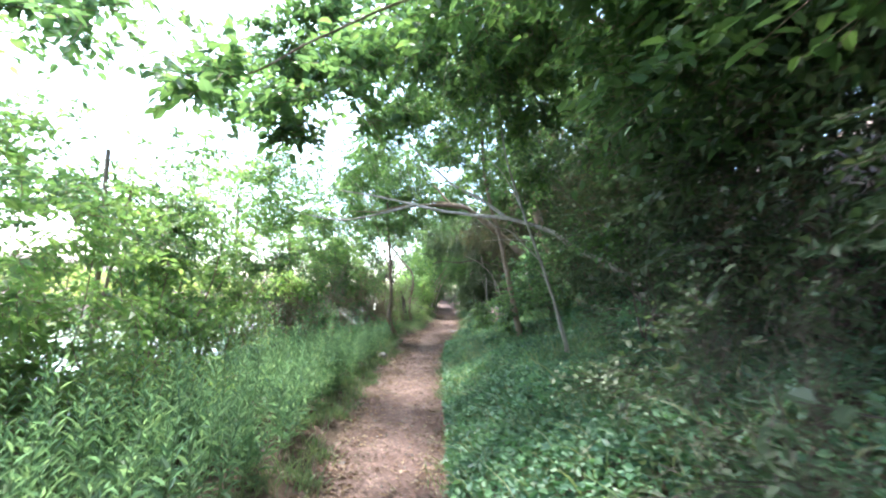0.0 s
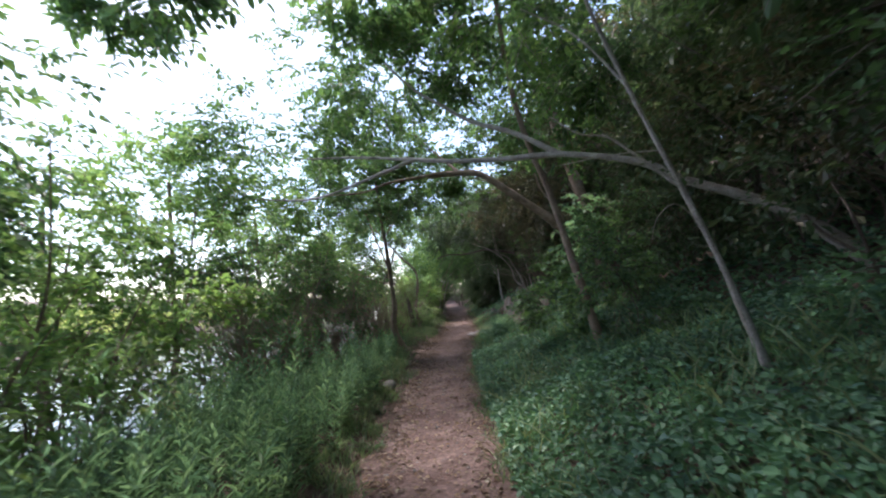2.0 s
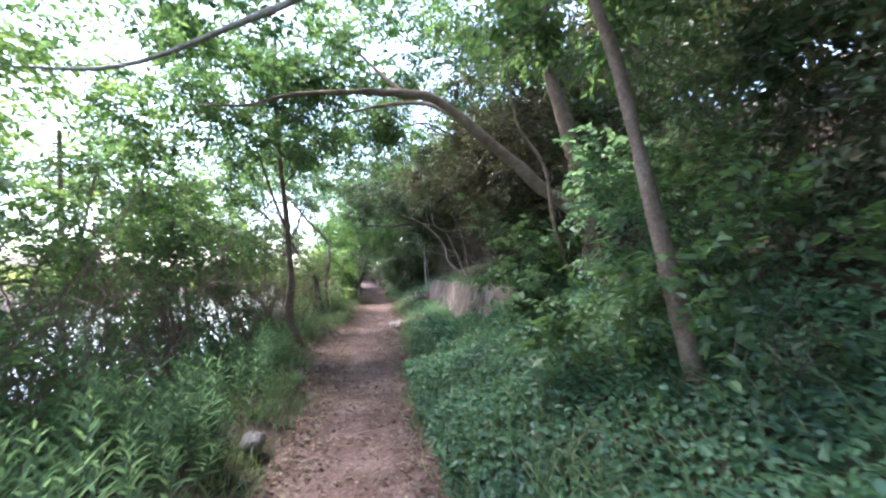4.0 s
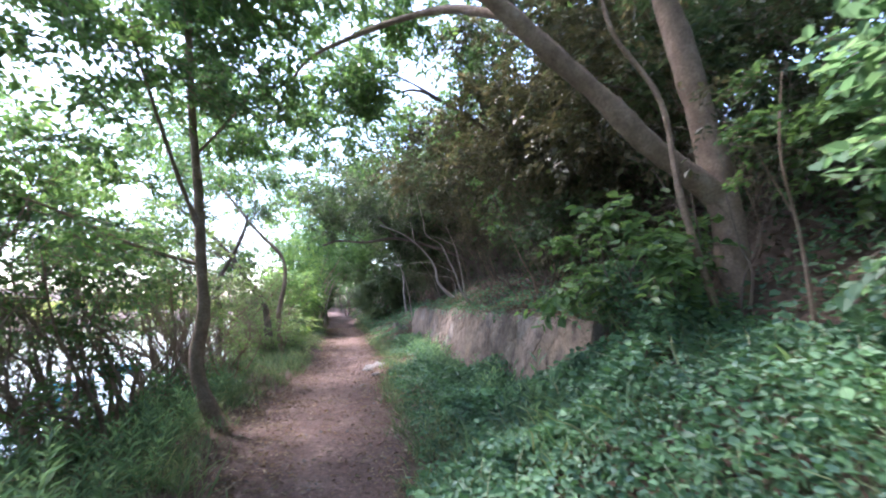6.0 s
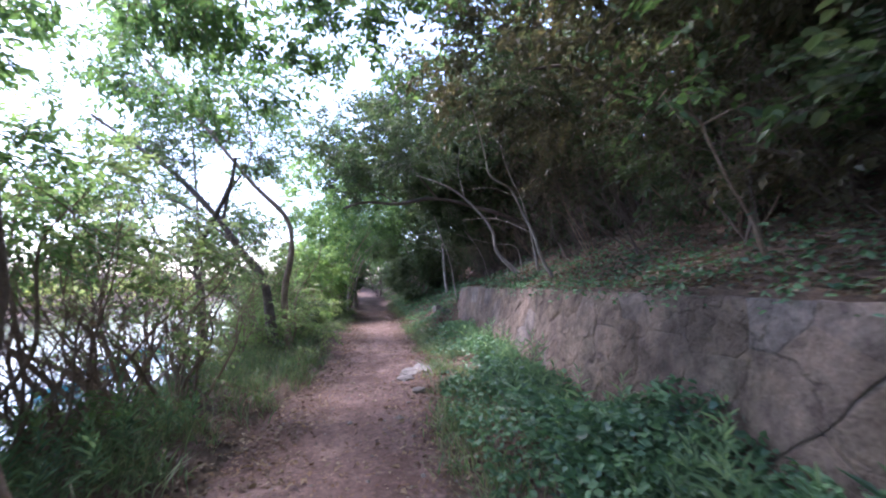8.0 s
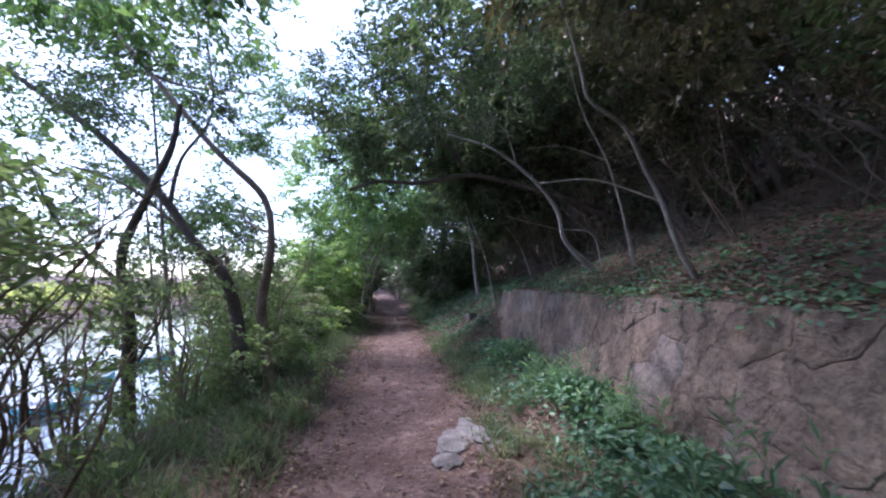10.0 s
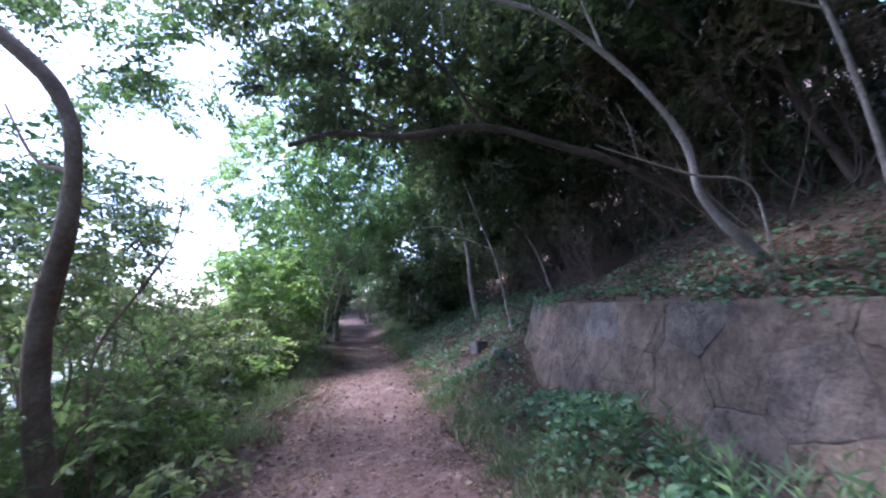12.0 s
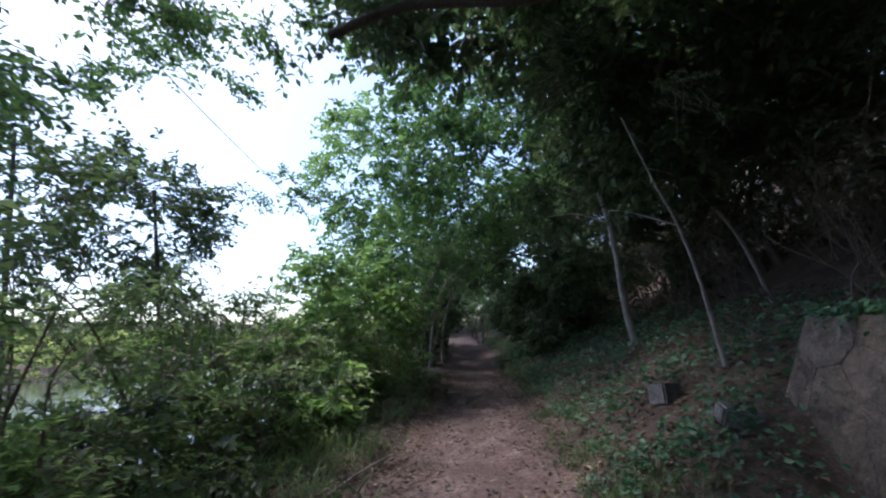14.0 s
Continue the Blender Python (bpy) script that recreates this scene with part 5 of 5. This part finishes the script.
# woods behind the start of the walk, mostly unseen, added for their shade
for x, y, z, rx, ry, rz, n in ((-3.0, -1.8, 2.4, 1.1, 1.2, 2.0, 360), (-2.6, -3.4, 4.6, 1.6, 1.6, 1.4, 340), (-4.4, -0.6, 3.6, 1.2, 0.9, 1.8, 320), (-3.6, -4.0, 1.4, 1.2, 1.4, 1.6, 260), (2.6, -4.5, 2.6, 1.4, 1.6, 2.0, 300), (-2.8, -7.5, 2.6, 1.8, 1.6, 2.6, 320), (0.2, -9.5, 2.6, 2.2, 1.5, 2.8, 340), (2.8, -8.0, 3.2, 1.8, 1.8, 2.6, 320), (0.4, -4.5, 5.6, 2.6, 2.2, 1.2, 360), (1.2, -1.0, 5.6, 2.0, 1.8, 1.0, 320), (-1.3, 0.2, 4.2, 1.4, 1.1, 0.5, 260), (-2.9, 0.3, 4.0, 1.2, 1.0, 0.6, 240), (0.4, -1.6, 4.0, 1.5, 1.0, 0.6, 260), (-2.2, -1.6, 3.4, 1.4, 1.0, 0.9, 260), (-1.6, -6.5, 6.0, 2.4, 2.0, 1.4, 340), (3.0, 1.0, 4.6, 1.6, 1.8, 1.2, 320), (3.2, 6.6, 4.2, 1.3, 1.6, 1.0, 280), (3.6, 8.8, 4.6, 1.6, 1.6, 1.3, 340), (5.0, 7.0, 5.4, 1.8, 1.8, 1.5, 340), (4.6, 10.8, 5.2, 1.7, 1.7, 1.4, 340), (5.2, 4.0, 5.2, 1.8, 1.8, 1.5, 320)):
    fx = x if abs(x) > 1.5 else 2.4 if x > -1 else -2.6
    fz = float(height(fx, y))
    tree("tree", "added leafy tree shading the start of the path", rng, [([(fx, y, fz - 0.1), (fx, y + 0.1, fz + 1.2), ((fx + x) / 2, y, (fz + z) / 2 + 0.6), (x, y, z)], 0.08, 0.03)], [(x, y, z, rx, ry, rz, n if y < -1.2 else int(n * 1.7))], LEAF_DARK, BARK_DARK, 0.17 if y < -1.2 else 0.095, 0.5, 9, group="woods behind the start", bare=False)

# crowns arching over the far path
for x, y, z, rx, ry, rz, n in ((-0.6, 32.5, 4.7, 1.7, 1.6, 0.9, 260), (-1.0, 36.5, 4.2, 1.8, 1.8, 1.0, 280), (-0.9, 40.5, 3.9, 1.8, 1.8, 1.0, 280), (-1.2, 45.0, 3.8, 1.9, 1.9, 1.1, 280), (-1.4, 50.0, 3.8, 2.0, 2.0, 1.2, 280)):
    fz = float(height(2.3, y))
    tree("tree", "leafy tree arching over the far path", rng, [([(2.3, y, fz - 0.1), (2.1, y + 0.1, fz + 1.5), (1.2, y, z - 0.6), (x, y, z)], 0.08, 0.03)], [(x, y, z, rx, ry, rz, n)], LEAF_MID, BARK_DARK, 0.12, 0.45, group="trees by the far path", bare=False)

# shrubs closing the far end and the way behind
for x, y, z, rx, ry, rz, n in ((1.2, 33, 1.6, 1.0, 1.6, 1.2, 330), (-1.5, 53, 1.2, 1.5, 1.0, 1.4, 340), (-3.0, 35.8, 0.7, 0.7, 1.2, 0.8, 200), (-3.0, 38.5, 1.4, 0.9, 1.8, 1.3, 300), (-2.6, 41.5, 2.4, 0.9, 1.8, 1.8, 320), (0.9, 42.5, 1.2, 0.7, 1.6, 1.1, 260), (-1.0, 43.5, 4.2, 1.8, 1.6, 1.1, 320), (1.6, 38, 2.0, 1.2, 2.0, 1.5, 360), (1.2, 45, 2.2, 1.6, 2.4, 2.0, 380), (-5.0, 50, 3.0, 2.0, 2.6, 2.6, 420), (0.2, 50, 1.6, 1.7, 2.0, 1.7, 360), (-4.2, 52, 2.2, 1.5, 2.0, 2.2, 360), (-1.4, 46.5, 4.6, 2.2, 2.0, 1.3, 360), (0.6, 56, 2.5, 1.6, 2.4, 2.2, 380), (-2.6, 62, 1.0, 2.4, 1.5, 1.3, 260), (-2.0, 64, 6.4, 4.0, 2.0, 2.4, 400), (-4.0, 60, 3.2, 2.0, 2.6, 3.0, 420), (-3.4, 66, 3.4, 3.6, 1.5, 3.6, 500), (1.0, 62, 3.0, 2.2, 2, 3.0, 400), (-6.0, 55, 3.4, 2.4, 3, 3.0, 420)):
    shrub("dark green bush closing in on the path", (x, y), 6, rz * 1.8 + 0.5, (0, 0, 1), [(x, y, z, rx, ry, rz, n)], LEAF_DARK, BARK_DARK, 0.2, 0.03, group="bushes by the far path", bare=False)


# ---------------------------------------------------------------- distant shore
def far_wood():
    """A low broken line of trees across the water."""
    r = np.random.default_rng(8)
    n = 330
    y = r.uniform(-60, 330, n)
    x = -r.uniform(66, 110, n)
    blobs = [(a, b, float(height(a, b)) + 1.2, r.uniform(2.5, 5), r.uniform(2.5, 5), r.uniform(1.5, 3.4), 110) for a, b in zip(x, y)]
    p, out = in_blobs(r, blobs)
    s = r.uniform(0.4, 0.9, len(p))
    return leaf_blades(r, p, out, unit(r.normal(size=p.shape)), s * 1.4, s)


stuff("distant_trees", "trees across the water, coloured a sunlit pale yellow-green", "far woods", far_wood(), LEAF_FAR_LIT)


# ---------------------------------------------------------------- boats on the water
def moored_boat(at, turn, label):
    """A small open boat: a shell with a white inside, a rim, two benches and an engine cover."""
    base = root("moored_boat", at, label, "boat", "boats on the water")
    m = pose(*at, 0, 0, turn) @ Matrix.Scale(0.7, 4)

    def shell(inset, keel, top):
        rows = []
        for t in np.linspace(-1, 1, 13):
            half = 0.72 * (1 - max(0, t) ** 2.2 * 0.96) - inset
            rise = 0.16 * max(0, t) ** 2
            rows.append([(t * (1.9 - inset), s * max(half, 0.02) * w, keel + (top + rise - keel) * h) for s, w, h in ((-1, 1, 1), (-1, 0.86, 0.4), (-1, 0.45, 0.05), (1, 0.45, 0.05), (1, 0.86, 0.4), (1, 1, 1))])
        v = np.array(rows).reshape(-1, 3)
        f = [[a * 6 + b, a * 6 + b + 1, a * 6 + b + 7, a * 6 + b + 6] for a in range(12) for b in range(5)] + [[0, 1, 4, 5], [1, 2, 3, 4]]
        return np.array([m @ Vector(p) for p in v]), f

    part("hull", mesh_from("hull", *shell(0.0, -0.25, 0.55), TURQUOISE), base, "turquoise hull")
    part("lining", mesh_from("lining", *shell(0.05, -0.1, 0.57), WHITE), base, "white inside")

    def box(name, x, y, z, dx, dy, dz):
        bm = bmesh.new()
        bmesh.ops.create_cube(bm, size=1)
        bmesh.ops.scale(bm, vec=(dx, dy, dz), verts=bm.verts)
        bmesh.ops.bevel(bm, geom=bm.edges[:], offset=min(dx, dy, dz) * 0.2, segments=2, affect="EDGES")
        bmesh.ops.transform(bm, matrix=m @ Matrix.Translation((x, y, z)), verts=bm.verts)
        me = bpy.data.meshes.new(name)
        bm.to_mesh(me)
        bm.free()
        me.materials.append(WHITE)
        part(name, me, base, "white painted")

    for name, *where in (("bench", -0.9, 0, 0.36, 0.3, 1.28, 0.05), ("bench", 0.3, 0, 0.38, 0.28, 1.24, 0.05), ("engine_cover", -1.72, 0, 0.62, 0.32, 0.36, 0.5)):
        box(name, *where)


for x, y, turn in ((-14.4, 33.9, 75), (-16.0, 38.2, 80), (-16.6, 44.6, 65)):
    moored_boat((x, y, WATER_Z), turn, "small turquoise boat with white inside on the water")


# ---------------------------------------------------------------- flowers
def flower(at, material, label, size=0.02):
    z = float(height(at[0], at[1]))
    base = root("flower", (at[0], at[1], z), label, "flower")
    r = np.random.default_rng(int(at[0] * 100 + at[1] * 7))
    top = np.array([at[0], at[1], at[2]])
    part("stalk", mesh_from("stalk", *twig_tubes(np.array([[at[0] + 0.03, at[1], z]]), np.array([[at[0], at[1] + 0.02, (z + at[2]) / 2]]), top[None], np.array([0.0025])), STEM_GREEN), base)
    for k in range(4):
        a = k * 1.57 + 0.4
        way = np.array([[math.cos(a), math.sin(a), 0.5]])
        part("petal", mesh_from("petal", *leaf_blades(r, top[None], way, np.array([[0, 0, 1.0]]), np.array([size]), np.array([size * 0.9]), 0.15, True), material), base)


for x, y, z in ((0.72, 12.35, 0.48), (0.8, 12.5, 0.5), (0.95, 12.5, 0.5), (0.3, 11.2, 0.42), (0.75, 11.9, 0.6)):
    flower((x, y, z), BLUE, "small blue dayflower among the green leaves")
flower((1.45, 12.2, 0.92), RED, "small red flower among the green leaves", 0.03)
